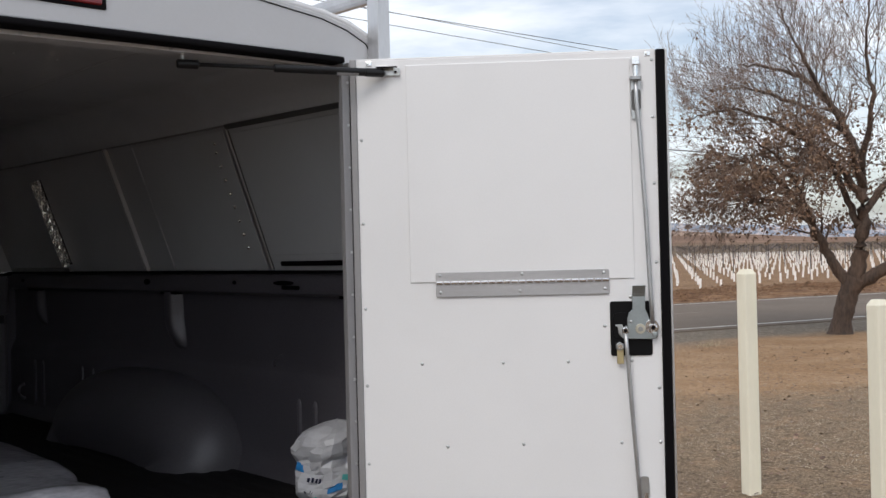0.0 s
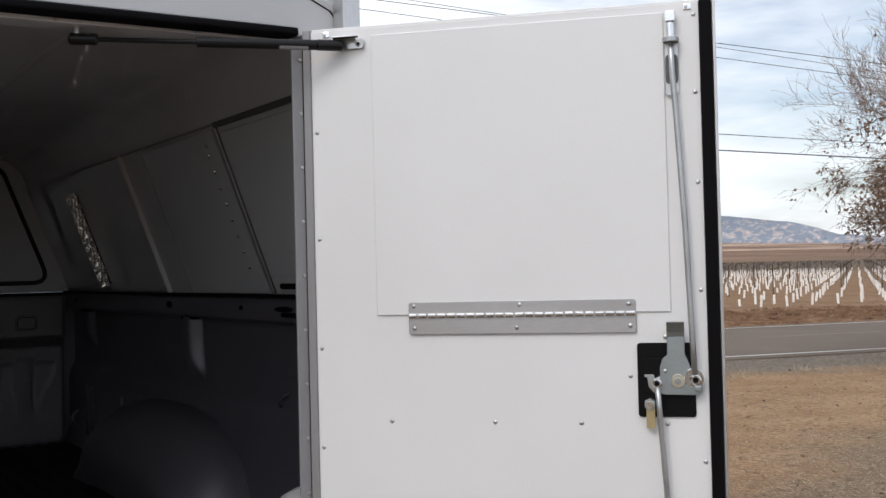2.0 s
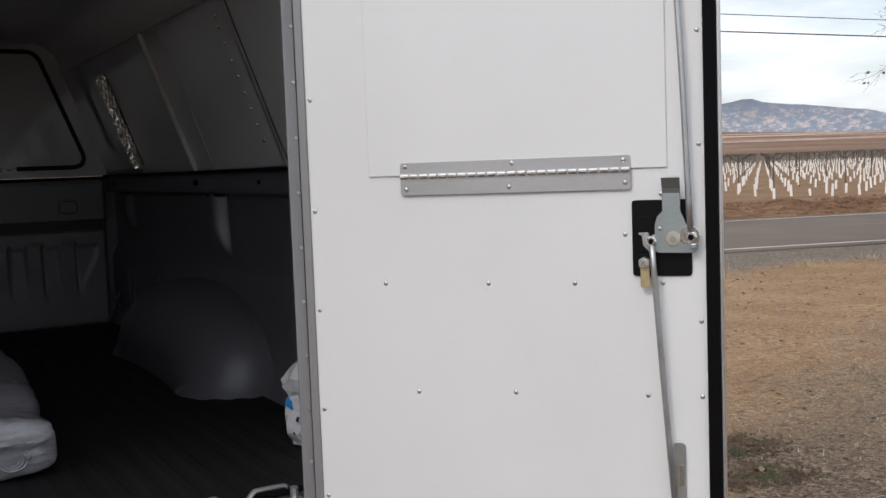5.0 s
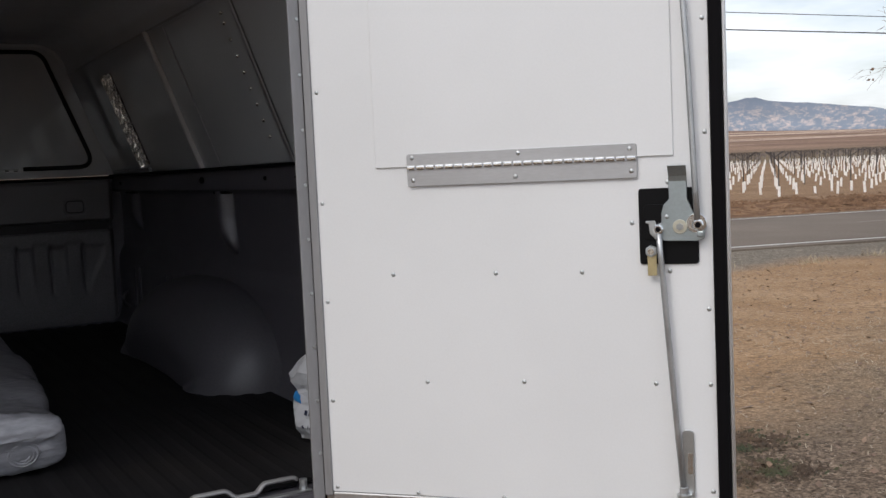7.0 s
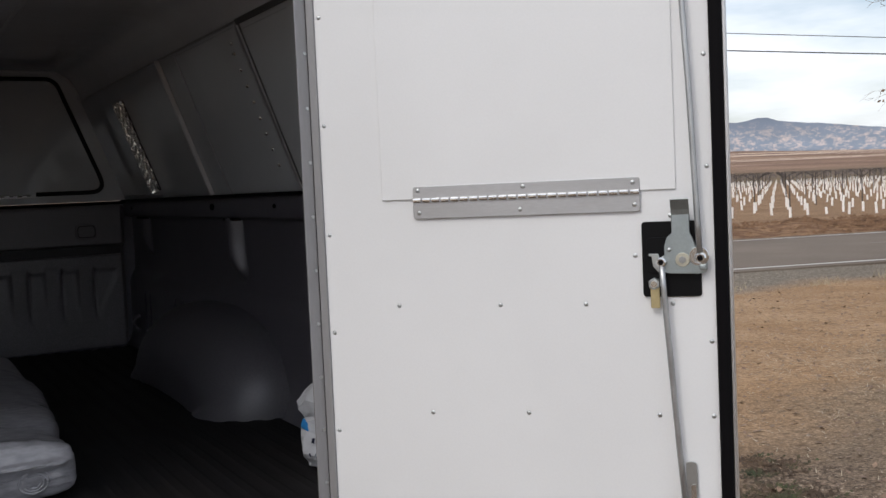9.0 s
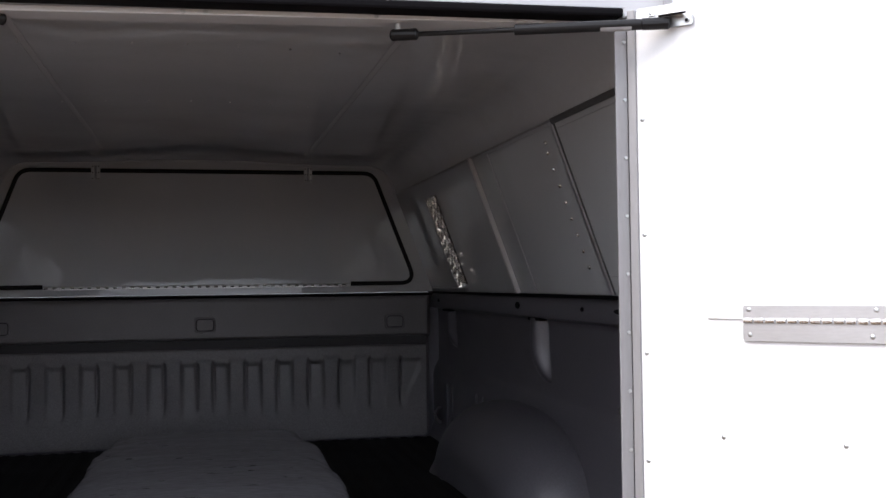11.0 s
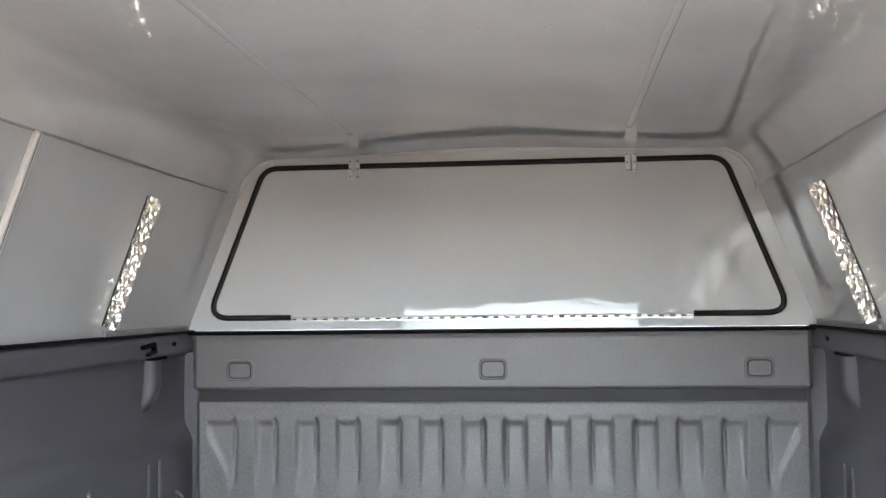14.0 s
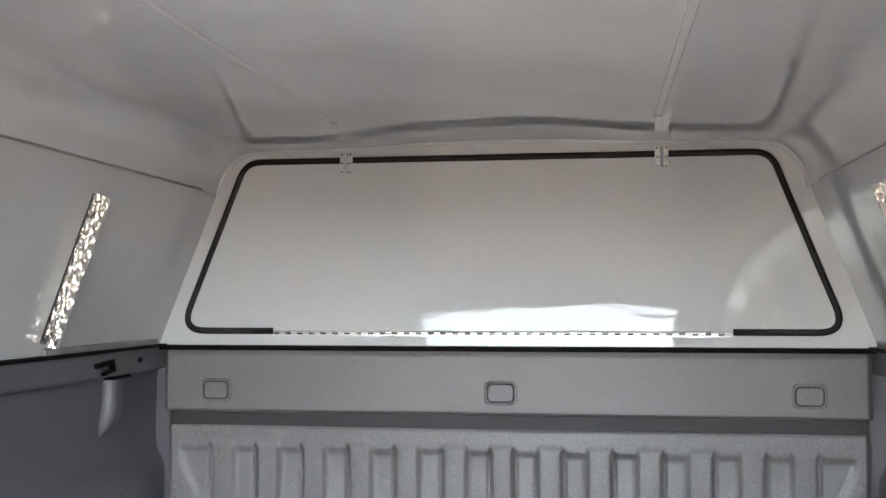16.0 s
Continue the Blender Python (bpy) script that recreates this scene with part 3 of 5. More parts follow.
def build_bed_side(s):
    prof = [(0.818, 1.394), (0.815, 1.388), (0.815, 1.346), (0.818, 1.340), (0.836, 1.337), (0.850, 1.333), (0.853, 1.32), (0.855, 1.20), (0.853, 1.145),
            (0.838, 1.118), (0.831, 1.095), (0.831, 0.98), (0.832, 0.92), (0.815, 0.875), (0.80, 0.862)]

    def place(u, v):
        y = 0.17 + (BULK + 0.064 - 0.17) * v
        f = u * (len(prof) - 1)
        i = min(int(f), len(prof) - 2)
        a, b = prof[i], prof[i + 1]
        x, z = a[0] + (b[0] - a[0]) * (f - i), a[1] + (b[1] - a[1]) * (f - i)
        # shallow diagonal swage on the upper half
        if 1.1 < z < 1.3:
            q = (y - 1.5) * 0.09 + (z - 1.19)
            x -= 0.006 * math.exp(-(q / 0.012) ** 2) * smoothstep(1.4, 1.6, y) * (1 - smoothstep(2.15, 2.25, y))
        return (s * x, y, z)
    bm = grid((len(prof) - 1) * 3, 90, place)
    if s > 0:
        bmesh.ops.reverse_faces(bm, faces=bm.faces)
    side = part("side_wall", bm, SIDE_GREY, bed, "grey painted inner side wall, toned darker for shade", smooth=True)
    # stake pockets under the rail: a boxed column whose rear flank faces the opening and fades into the wall
    def pocket(y, w, low, deep):
        sec = [(-0.26, 0.0), (-0.22, 0.03), (-0.16, 0.16), (-0.10, 0.40), (-0.05, 0.66), (0.01, 0.86), (0.08, 0.97), (0.16, 1.0), (0.35, 1.0), (0.45, 0.93), (0.50, 0.70), (0.55, 0.30), (0.60, 0.06), (0.63, 0.0)]

        def place(u, v):
            z = 1.338 - (1.338 - low) * v
            h = deep * (1 - max(0.0, (v - 0.45) / 0.55) ** 2.2) - 0.003 * smoothstep(0.9, 1.0, v)
            f = u * (len(sec) - 1)
            i = min(int(f), len(sec) - 2)
            dy, k = [sec[i][n] + (sec[i + 1][n] - sec[i][n]) * (f - i) for n in (0, 1)]
            return (s * (0.857 - h * k), y + dy * w - 0.018 * smoothstep(0.35, 1.1, v), z)
        bm = grid(36, 20, place)
        if s < 0:
            bmesh.ops.reverse_faces(bm, faces=bm.faces)
        return bm
    for y, w, low, deep in ((1.290, 0.085, 1.165, 0.040), (0.42, 0.075, 1.20, 0.040), (2.290, 0.085, 1.20, 0.030)):
        part("stake_pocket", pocket(y, w, low, deep), SIDE_GREY, side, smooth=True)
        part("pocket_mouth", box((s * 0.822, y - 0.03, 1.331), (s * 0.845, y + 0.065, 1.3385), 0.002), RUBBER, side)
    # paired upright beads low on the wall
    for y in (1.845, 1.925, 2.255, 2.325, 0.60, 0.667):
        part("bead", sweep([(s * 0.834, y, 0.90 + 0.178 * i / 12) for i in range(13)], [0.004] + [0.0095] * 11 + [0.006], 10), SIDE_GREY, side, smooth=True)
    # tie-down loops
    loop = [(s * (0.830 - 0.022 * math.sin(math.pi * i / 10)), 2.43 + 0.0 * i, 0.955 + 0.026 * math.cos(math.pi * i / 10)) for i in range(11)]
    part("tie_down_loop", sweep(loop, 0.006, 8), SIDE_GREY, side, smooth=True)
    loop = [(s * (0.853 - 0.014 * math.sin(math.pi * i / 10)), 0.785 - 0.016 * math.cos(math.pi * i / 10), 1.165 + 0.015 * math.cos(math.pi * i / 10)) for i in range(11)]
    part("tie_down_loop", sweep(loop, 0.0025, 8), SIDE_GREY, side, smooth=True)
    # slots and holes along the rail
    for y, a, b in ((1.42, 0.018, 0.009), (2.38, 0.012, 0.006), (0.70, 0.045, 0.006), (0.93, 0.008, 0.005)):
        part("rail_hole", plate([(y + a * math.cos(2 * math.pi * i / 14), 1.368 + b * math.sin(2 * math.pi * i / 14)) for i in range(14)], s * 0.004, 0, "x", s * 0.8128), RUBBER, side)
    if s < 0:
        hook = plate([(2.16, 1.372), (2.235, 1.378), (2.245, 1.352), (2.19, 1.345), (2.19, 1.352), (2.228, 1.358), (2.225, 1.367), (2.16, 1.362)], 0.010, 0.001, "x", -0.8145)
        part("rail_bracket", hook, RUBBER, side, "small black hook bracket")
    part("rail_hook", box((s * 0.806, 0.63, 1.352), (s * 0.8145, 0.70, 1.362), 0.003), RUBBER, side)
    # wheel well

    def hump(u, v):
        # an arch along the bed, rounded over towards its flat inner face
        a, R, run = math.pi * u, 0.165, 0.862 - 0.655
        if v < 0.25:
            x, d = 0.862 - (run - R) * v / 0.25, 0.0
        elif v < 0.85:
            q = (v - 0.25) / 0.6 * math.pi / 2
            x, d = 0.862 - (run - R) - R * math.sin(q), R * (1 - math.cos(q))
        else:
            x, d = 0.655 - 0.004 * (v - 0.85) / 0.15, R + (0.225 - R) * (v - 0.85) / 0.15
        c, e = math.cos(a), math.sin(a)
        flare = 0.018 * (1 - smoothstep(0.0, 0.28, e))
        return (s * (x - flare * smoothstep(0.3, 0.8, v) * (1 - smoothstep(0.9, 1.0, v))), 1.42 - (0.487 - d) * math.copysign(abs(c) ** 0.72, c), 0.858 + (0.247 - d) * abs(e) ** 0.78)
    bm = grid(64, 40, hump)
    if s < 0:
        bmesh.ops.reverse_faces(bm, faces=bm.faces)
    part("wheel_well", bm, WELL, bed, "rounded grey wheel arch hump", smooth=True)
    # outer skin, wheel
    part("outer_side", plate(rounded([(0.19, 0.62), (0.95, 0.62), (1.0, 0.86), (1.16, 1.0), (1.66, 1.0), (1.82, 0.86), (1.87, 0.62), (2.57, 0.62), (2.57, 1.385), (0.19, 1.385)], 0.03), s * 0.09, 0.012, "x", s * 0.872), TRUCK_WHITE, bed)
    wheel = part("wheel", rod((s * 0.68, 1.41, 0.39), (s * 0.93, 1.41, 0.39), 0.39, sides=48, b_edge=0.03), TYRE, bed, "black rubber tyre", smooth=False)
    part("rim", rod((s * 0.90, 1.41, 0.39), (s * 0.936, 1.41, 0.39), 0.22, sides=32, b_edge=0.01), ALU, wheel, "plain silver wheel rim")


build_bulkhead()
build_bed_side(1)
build_bed_side(-1)
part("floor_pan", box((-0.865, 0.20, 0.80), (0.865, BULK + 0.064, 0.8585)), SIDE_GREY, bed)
part("axle", rod((-0.7, 1.41, 0.39), (0.7, 1.41, 0.39), 0.05), TYRE, bed)
part("rear_sill", box((-0.80, 0.155, 0.74), (0.80, 0.215, 0.858), 0.006), SIDE_GREY, bed)


def build_sill_trim():
    pts = []
    for i in range(260):
        x = -0.63 + 1.215 * i / 259
        ph = ((x - 0.438) / 0.116 + 0.5) % 1.0
        up = 1 - smoothstep(0.20, 0.38, abs(ph - 0.5))
        pts.append((x, 0.232 + 0.004 * up, 0.866 + 0.013 * up))
    part("wavy_sill_edge", sweep(pts, 0.0062, 10, flat=0.55), JAMB, bed, "bright wavy pressed metal floor edge", smooth=True)
    part("sill_lip", box((-0.62, 0.206, 0.8588), (0.60, 0.2195, 0.8625), 0.001), ALU, bed, "bright flat metal lip along the sill")
    for x in (0.59, 0.3, 0.0, -0.3, -0.57):
        part("sill_bolt", rod((x, 0.222, 0.86), (x, 0.222, 0.878), 0.007, sides=8), STEEL, bed)


build_sill_trim()


def build_mat():
    def place(u, v):
        x, y = -0.80 + 1.6 * u, 0.245 + 2.235 * v
        ridge = 0.0025 * smoothstep(0.3, 0.5, abs(((x / 0.05) % 1.0) - 0.5) * 2)
        return (x, y, 0.8695 + ridge + 0.004 * noise.noise((x * 3, y * 3, 0)))
    bm = solid(grid(192, 24, place), 0.007)
    tagged(part("rubber_mat", bm, MAT_BLACK, None, smooth=False), "black ribbed rubber mat lying on the bed floor", "mat")


build_mat()


# ---- the canopy over the bed ----
canopy = thing("truck_canopy", (0, 1.4, 1.394), "white fibreglass truck canopy with glossy white lining", "truck canopy")
ROOF = [(0.690, 1.757), (0.684, 1.785), (0.672, 1.812), (0.652, 1.836), (0.628, 1.852), (0.60, 1.860), (0.56, 1.8615), (0.46, 1.863), (0.36, 1.8650), (0.2, 1.872), (0.15, 1.8745), (0.0, 1.877)]


def wall_x(z):
    return 0.822 - (z - 1.396) * 0.3657


def build_canopy_shell():
    # lining of the roof, with faint ripples in the lay-up
    sec = [(-x, z) for x, z in ROOF] + ROOF[-2::-1]
    sec = [Vector(p) for p in sec]

    def place(u, v):
        f = u * (len(sec) - 1)
        i = min(int(f), len(sec) - 2)
        q, w0 = f - i, [sec[max(0, min(len(sec) - 1, i + k))] for k in (-1, 0, 1, 2)]
        p = 0.5 * (2 * w0[1] + (w0[2] - w0[0]) * q + (2 * w0[0] - 5 * w0[1] + 4 * w0[2] - w0[3]) * q ** 2 + (3 * w0[1] - w0[0] - 3 * w0[2] + w0[3]) * q ** 3)
        y = 0.17 + (BULK + 0.035 - 0.17) * v
        w = 0.0022 * noise.noise((p.x * 2.6, y * 2.2, 1.0)) + 0.0004 * noise.noise((p.x * 7, y * 7, 4.0)) + (0.0001 + 0.0005 * smoothstep(0.42, 0.58, abs(p.x))) * noise.noise((p.x * 17, y * 17, 9.0))
        inside = smoothstep(0.69, 0.6, abs(p.x))
        return (p.x, y, p.y + w * inside)
    bm = grid(176, 120, place)
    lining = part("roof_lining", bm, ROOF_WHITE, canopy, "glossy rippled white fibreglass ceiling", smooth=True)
    for x in (-0.314, 0.340):
        rib = [place((len(sec) - 1) ** -1 * next(i + (x - sec[i].x) / (sec[i + 1].x - sec[i].x) for i in range(len(sec) - 1) if sec[i].x <= x < sec[i + 1].x), 0.06 + 0.80 * k / 60) for k in range(61)]
        part("seam_bead", sweep([(x, y, z - 0.0001) for _, y, z in rib], 0.0075, 8, flat=0.06), CAP_WHITE, lining, "thin pale seam bead", smooth=True)
    for x in (-0.325, -0.228, -0.130, -0.032, 0.060, 0.157, 0.250):
        for y in (1.31, 0.70):
            z = float(np.interp(-abs(x), [-p[0] for p in ROOF], [p[1] for p in ROOF]))
            part("screw", rod((x, y + 0.02 * x, z - 0.0018), (x, y + 0.02 * x, z + 0.004), 0.0021, sides=8), ALU, lining)
    out = [(-0.865, 1.394), (-0.72, 1.76), (-0.692, 1.82), (-0.668, 1.868), (-0.62, 1.895), (-0.55, 1.912), (-0.3, 1.935), (0, 1.945)]
    out = out + [(-x, z) for x, z in out[-2::-1]]
    bm = grid(len(out) - 1, 6, lambda u, v: (out[round(u * (len(out) - 1))][0], 0.165 + 2.4 * v, out[round(u * (len(out) - 1))][1]))
    part("outer_shell", bm, CAP_WHITE, canopy, "white outer shell", smooth=False)
    for s in (-1, 1):
        def side(u, v):
            z = 1.396 + (1.757 - 1.396) * u
            return (s * (wall_x(z) + 0.0006 * noise.noise((u * 3, v * 9, s))), 0.17 + (BULK + 0.04 - 0.17) * v, z)
        bm = grid(12, 60, side)
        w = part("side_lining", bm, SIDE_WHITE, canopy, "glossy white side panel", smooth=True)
        # upright aluminium channel
        def on_wall(y, z, off=0.0):
            nx, nz = -0.939 * s, -0.343
            return Vector((s * wall_x(z) + nx * off, y, z + nz * off))

        def bar(y0, y1, z0, z1, t, mat, name, bm=None):
            c = [on_wall(y0, z0), on_wall(y1, z0), on_wall(y1, z1), on_wall(y0, z1)]
            d = [on_wall(y0, z0, t), on_wall(y1, z0, t), on_wall(y1, z1, t), on_wall(y0, z1, t)]
            one = bmesh.new()
            vs = [one.verts.new(p) for p in c + d]
            for f in ((0, 1, 2, 3), (7, 6, 5, 4), (0, 4, 5, 1), (1, 5, 6, 2), (2, 6, 7, 3), (3, 7, 4, 0)):
                one.faces.new([vs[i] for i in f])
            bmesh.ops.recalc_face_normals(one, faces=one.faces)
            bevel(one, min(0.002, t * 0.3), 1)
            return part(name, one, mat, w)
        bar(1.402, 1.418, 1.402, 1.762, 0.012, TRIM, "upright_channel")["label"] = "bright aluminium upright channel"
        bar(1.408, 1.413, 1.402, 1.762, 0.0125, SEAL_GREY, "channel_insert")
        # panels of the side hatch and their joints
        bar(0.765, 1.242, 1.402, 1.752, 0.004, SIDE_WHITE, "hatch_panel")
        bar(1.2425, 1.2475, 1.402, 1.752, 0.006, ALU, "panel_edge")
        bar(0.7425, 0.7455, 1.402, 1.76, 0.004, SEAL_GREY, "hatch_seal")
        bar(0.746, 0.762, 1.402, 1.758, 0.006, ALU_PLATE, "hatch_edge")
        bar(0.22, 0.73, 1.440, 1.742, 0.004, SIDE_WHITE, "rear_panel")
        bar(0.18, 0.75, 1.752, 1.764, 0.006, SEAL_GREY, "top_seal")
        bar(0.75, 2.42, 1.758, 1.763, 0.004, CAULK, "top_joint")
        bar(1.955, 2.46, 1.401, 1.414, 0.010, CAULK, "base_flange")
        bar(0.30, 0.70, 1.413, 1.424, 0.008, RUBBER, "slot_trim")
        for i in range(9):
            p = on_wall(0.822 - 0.006 * (i == 0), 1.724 - 0.0345 * max(0, i - 0.4), 0.0055)
            b = bmesh.new()
            bmesh.ops.create_uvsphere(b, u_segments=8, v_segments=5, radius=0.0048, matrix=Matrix.Translation(p))
            part("rivet", b, TREAD, w, smooth=True)
        # foil-covered fin that stands out from the wall and faces the opening
        z0, z1, y0 = 1.425, 1.706, 1.944

        def foil(u, v):
            z = z0 + (z1 - z0) * u
            h = 9.5 * u
            c = h - math.floor(h)
            fan = abs(v - 0.5 - 0.10 * math.sin(math.floor(h) * 2.3))
            press = 0.0034 * abs(((c + fan * 1.1) % 1.0) - 0.5) * 2 + 0.0016 * math.cos(v * 22 + c * 5) * c
            return on_wall(y0 - press + 0.0012 * noise.noise((u * 30, v * 6, s)), z, 0.001 + 0.034 * v)
        fin = bar(y0 + 0.001, y0 + 0.006, z0, z1, 0.035, ALU_PLATE, "foil_fin")
        fin["label"] = "upright fin covered in crinkled bright foil"
        part("foil_face", grid(150, 18, foil), TREAD, fin, "crinkled bright foil")
        bar(y0 - 0.006, y0 - 0.001, z0, z1, 0.0025, SEAM_SHADE, "fin_joint")
        # black base seal
        part("base_seal", box((s * 0.800, 0.20, 1.3925), (s * 0.845, BULK, 1.400), 0.002), RUBBER, w)


def build_front_panel():
    outline = [(0.8215, 1.3975)] + [(x, z) for x, z in ROOF]
    outline = [(-x, z) for x, z in outline] + outline[-2::-1]
    wide = [(x * 1.02, z + 0.012 * smoothstep(1.70, 1.80, z)) for x, z in outline]
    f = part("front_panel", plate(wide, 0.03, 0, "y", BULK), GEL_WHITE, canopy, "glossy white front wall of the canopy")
    part("corner_fillet", sweep([(x * 0.997, BULK + 0.002, z - 0.002) for x, z in outline[1:-1]], 0.0065, 8), GEL_WHITE, f, smooth=True)
    pts = [(-0.763, 1.431), (0.755, 1.431), (0.605, 1.834), (-0.615, 1.834)]
    hatch = part("hatch", plate(rounded(pts, (0.042, 0.042, 0.055, 0.055), 8), 0.008, 0.002, "y", BULK - 0.008), GEL_WHITE, f, "large glossy white hatch panel")
    rim = rounded(pts, (0.042, 0.042, 0.055, 0.055), 10)
    # the gasket runs round, but for the hinged stretch below
    top_run = [(x, BULK - 0.010, z) for x, z in rim]
    start = [k for k, p in enumerate(rim) if p[1] < 1.4312 and p[0] > 0.6][0]
    run = top_run[start:] + top_run[:start]
    run = [(0.515, BULK - 0.010, 1.431)] + [p for p in run if not (p[2] < 1.4312 and abs(p[0]) < 0.6)] + [(-0.536, BULK - 0.010, 1.431)]
    part("gasket", sweep(run, 0.0075, 8, flat=0.6, up=(0, 1, 0)), GASKET_GREY, f, "dark grey rubber hatch gasket", smooth=True)
    hinge = part("piano_hinge", box((-0.535, BULK - 0.0105, 1.419), (0.513, BULK - 0.008, 1.4275), 0.001), ALU, f, "long bright piano hinge")
    n = 74
    for i in range(n):
        x = -0.532 + 1.043 * i / n
        if i % 2 == 0:
            part("knuckle", rod((x, BULK - 0.0125, 1.4275), (x + 1.043 / n * 0.92, BULK - 0.0125, 1.4275), 0.0042, sides=7), TREAD, hinge)
    part("hinge_pin", rod((-0.534, BULK - 0.0120, 1.4272), (0.512, BULK - 0.0120, 1.4272), 0.003, sides=6), ALU, hinge)
    for x in (-0.50, -0.26, 0.0, 0.24, 0.46):
        part("screw", rod((x, BULK - 0.0115, 1.438), (x, BULK - 0.007, 1.438), 0.003, sides=8), STEEL, hatch)
        part("screw", rod((x + 0.02, BULK - 0.004, 1.409), (x + 0.02, BULK + 0.001, 1.409), 0.003, sides=8), STEEL, f)
    for x in (-0.366, 0.366):
        for z, mat in ((1.826, STEEL),):
            flaps = [(x - 0.015, z - 0.030), (x - 0.005, z - 0.024), (x + 0.005, z - 0.024), (x + 0.015, z - 0.030), (x + 0.015, z + 0.030), (x + 0.005, z + 0.024), (x - 0.005, z + 0.024), (x - 0.015, z + 0.030)]
            h = part("hatch_hinge", plate(rounded(flaps, 0.003, 2), 0.003, 0.001, "y", BULK - 0.017), mat, f, "small bright butterfly hinge")
            part("knuckle", rod((x, BULK - 0.019, z - 0.024), (x, BULK - 0.019, z + 0.024), 0.0045, sides=8), CHROME, h)
            for a in (-0.010, 0.010):
                for c in (-0.021, 0.0, 0.021):
                    part("screw", rod((x + a, BULK - 0.0185, z + c), (x + a, BULK - 0.014, z + c), 0.0026, sides=7), SEAL_GREY, h)
    part("bottom_seal", box((-0.822, BULK - 0.014, 1.3855), (0.822, BULK + 0.02, 1.3965), 0.003), RUBBER, f, "black rubber strip under the front wall")
    # the front wall leans forward a little
    for ob in (f, *f.children_recursive):
        for v in ob.data.vertices:
            if v.co.z > 1.399:
                v.co.y += (v.co.z - 1.399) * 0.0725


def build_rear_frame():
    # cap over the doors; the header runs a little out of level
    edge = [(0.682, 1.800), (0.681, 1.845), (0.660, 1.872), (0.612, 1.893), (0.55, 1.908), (0.40, 1.925), (0.20, 1.937), (0.0, 1.941)]
    top = [(-x, z) for x, z in edge] + edge[-2::-1]
    cap = part("rear_cap", plate([(0.682, 1.800), (0.594, 1.800), (0.594, 1.827), (0.2, 1.8225), (-0.594, 1.8125), (-0.594, 1.800), (-0.682, 1.800)] + top[1:-1], 0.028, 0.003, "y", 0.152), CAP_SHADED, canopy, "smooth white rear cap with rounded corners")
    lip = [(x * 1.006, 0.163, z + 0.003) for x, z in top]
    part("roof_lip", sweep(lip, 0.010, 8, up=(0, 1, 0)), CAP_WHITE, cap, "pale grey roof edge trim", smooth=True)
    part("dark_joint", sweep([(x * 0.986, 0.1515, z - 0.010) for x, z in top], 0.0014, 6), GASKET_GREY, cap, smooth=True)

    def level(ob, slope):
        for v in ob.data.vertices:
            v.co.z += (v.co.x - 0.275) * slope
        return ob
    level(part("door_seal", box((-0.592, 0.142, 1.8105), (0.592, 0.182, 1.8235), 0.004), RUBBER, canopy, "black rubber seal above the doors"), 0.013)
    rail = level(part("header_rail", box((-0.60, 0.185, 1.8065), (0.60, 0.232, 1.8145), 0.0015), CAP_WHITE, canopy, "white painted header rail"), 0.021)
    part("header_back", box((-0.66, 0.186, 1.828), (0.66, 0.226, 1.876), 0.004), ROOF_WHITE, canopy)
    for x in (-0.47, -0.03, 0.0, 0.235, 0.44):
        level(part("screw", rod((x, 0.1835, 1.8105), (x, 0.188, 1.8105), 0.0035, sides=8), STEEL, rail), 0.021)
    lamp = part("stop_lamp", box((-0.16, 0.1465, 1.858), (0.092, 0.153, 1.900), 0.004), RED_LENS, canopy, "dark red high stop lamp")
    part("lamp_bezel", box((-0.168, 0.1495, 1.852), (0.100, 0.1525, 1.906), 0.001), RUBBER, lamp)
    for s in (-1, 1):
        jamb = part("jamb", box((s * 0.571, 0.128, 0.80), (s * 0.5893, 0.1325, 1.80), 0.0012), JAMB, canopy, "mill aluminium door jamb")
        part("jamb_joint", box((s * 0.5895, 0.1262, 0.80), (s * 0.5918, 0.134, 1.80), 0.0), RUBBER, jamb)
        part("jamb_lip", box((s * 0.5925, 0.133, 0.80), (s * 0.606, 0.150, 1.815), 0.002), ALU, jamb)
        part("jamb_return", box((s * 0.5895, 0.1505, 0.80), (s * 0.645, 0.1645, 1.80), 0.001), JAMB, jamb)
        for i in range(12):
            z = 0.86 + i * 0.083
            part("rivet", rod((s * 0.5845, 0.1295, z), (s * 0.5845, 0.1260, z), 0.0034, 0.0022, sides=8), STEEL, jamb)
        back = [(s * 0.630, 0.80), (s * 0.865, 0.80), (s * 0.865, 1.394), (s * 0.72, 1.76), (s * 0.70, 1.7985), (s * 0.630, 1.7985)]
        part("rear_corner", plate(back, 0.03, 0.0, "y", 0.165), CAP_WHITE, canopy, "white rear corner panel")
        part("rear_corner_lining", plate([(s * 0.634, 0.87), (s * 0.80, 0.87), (s * 0.80, 1.39), (s * 0.69, 1.755), (s * 0.68, 1.79), (s * 0.634, 1.79)], 0.003, 0.0, "y", 0.1985), GEL_WHITE, canopy)


build_canopy_shell()
build_front_panel()
build_rear_frame()


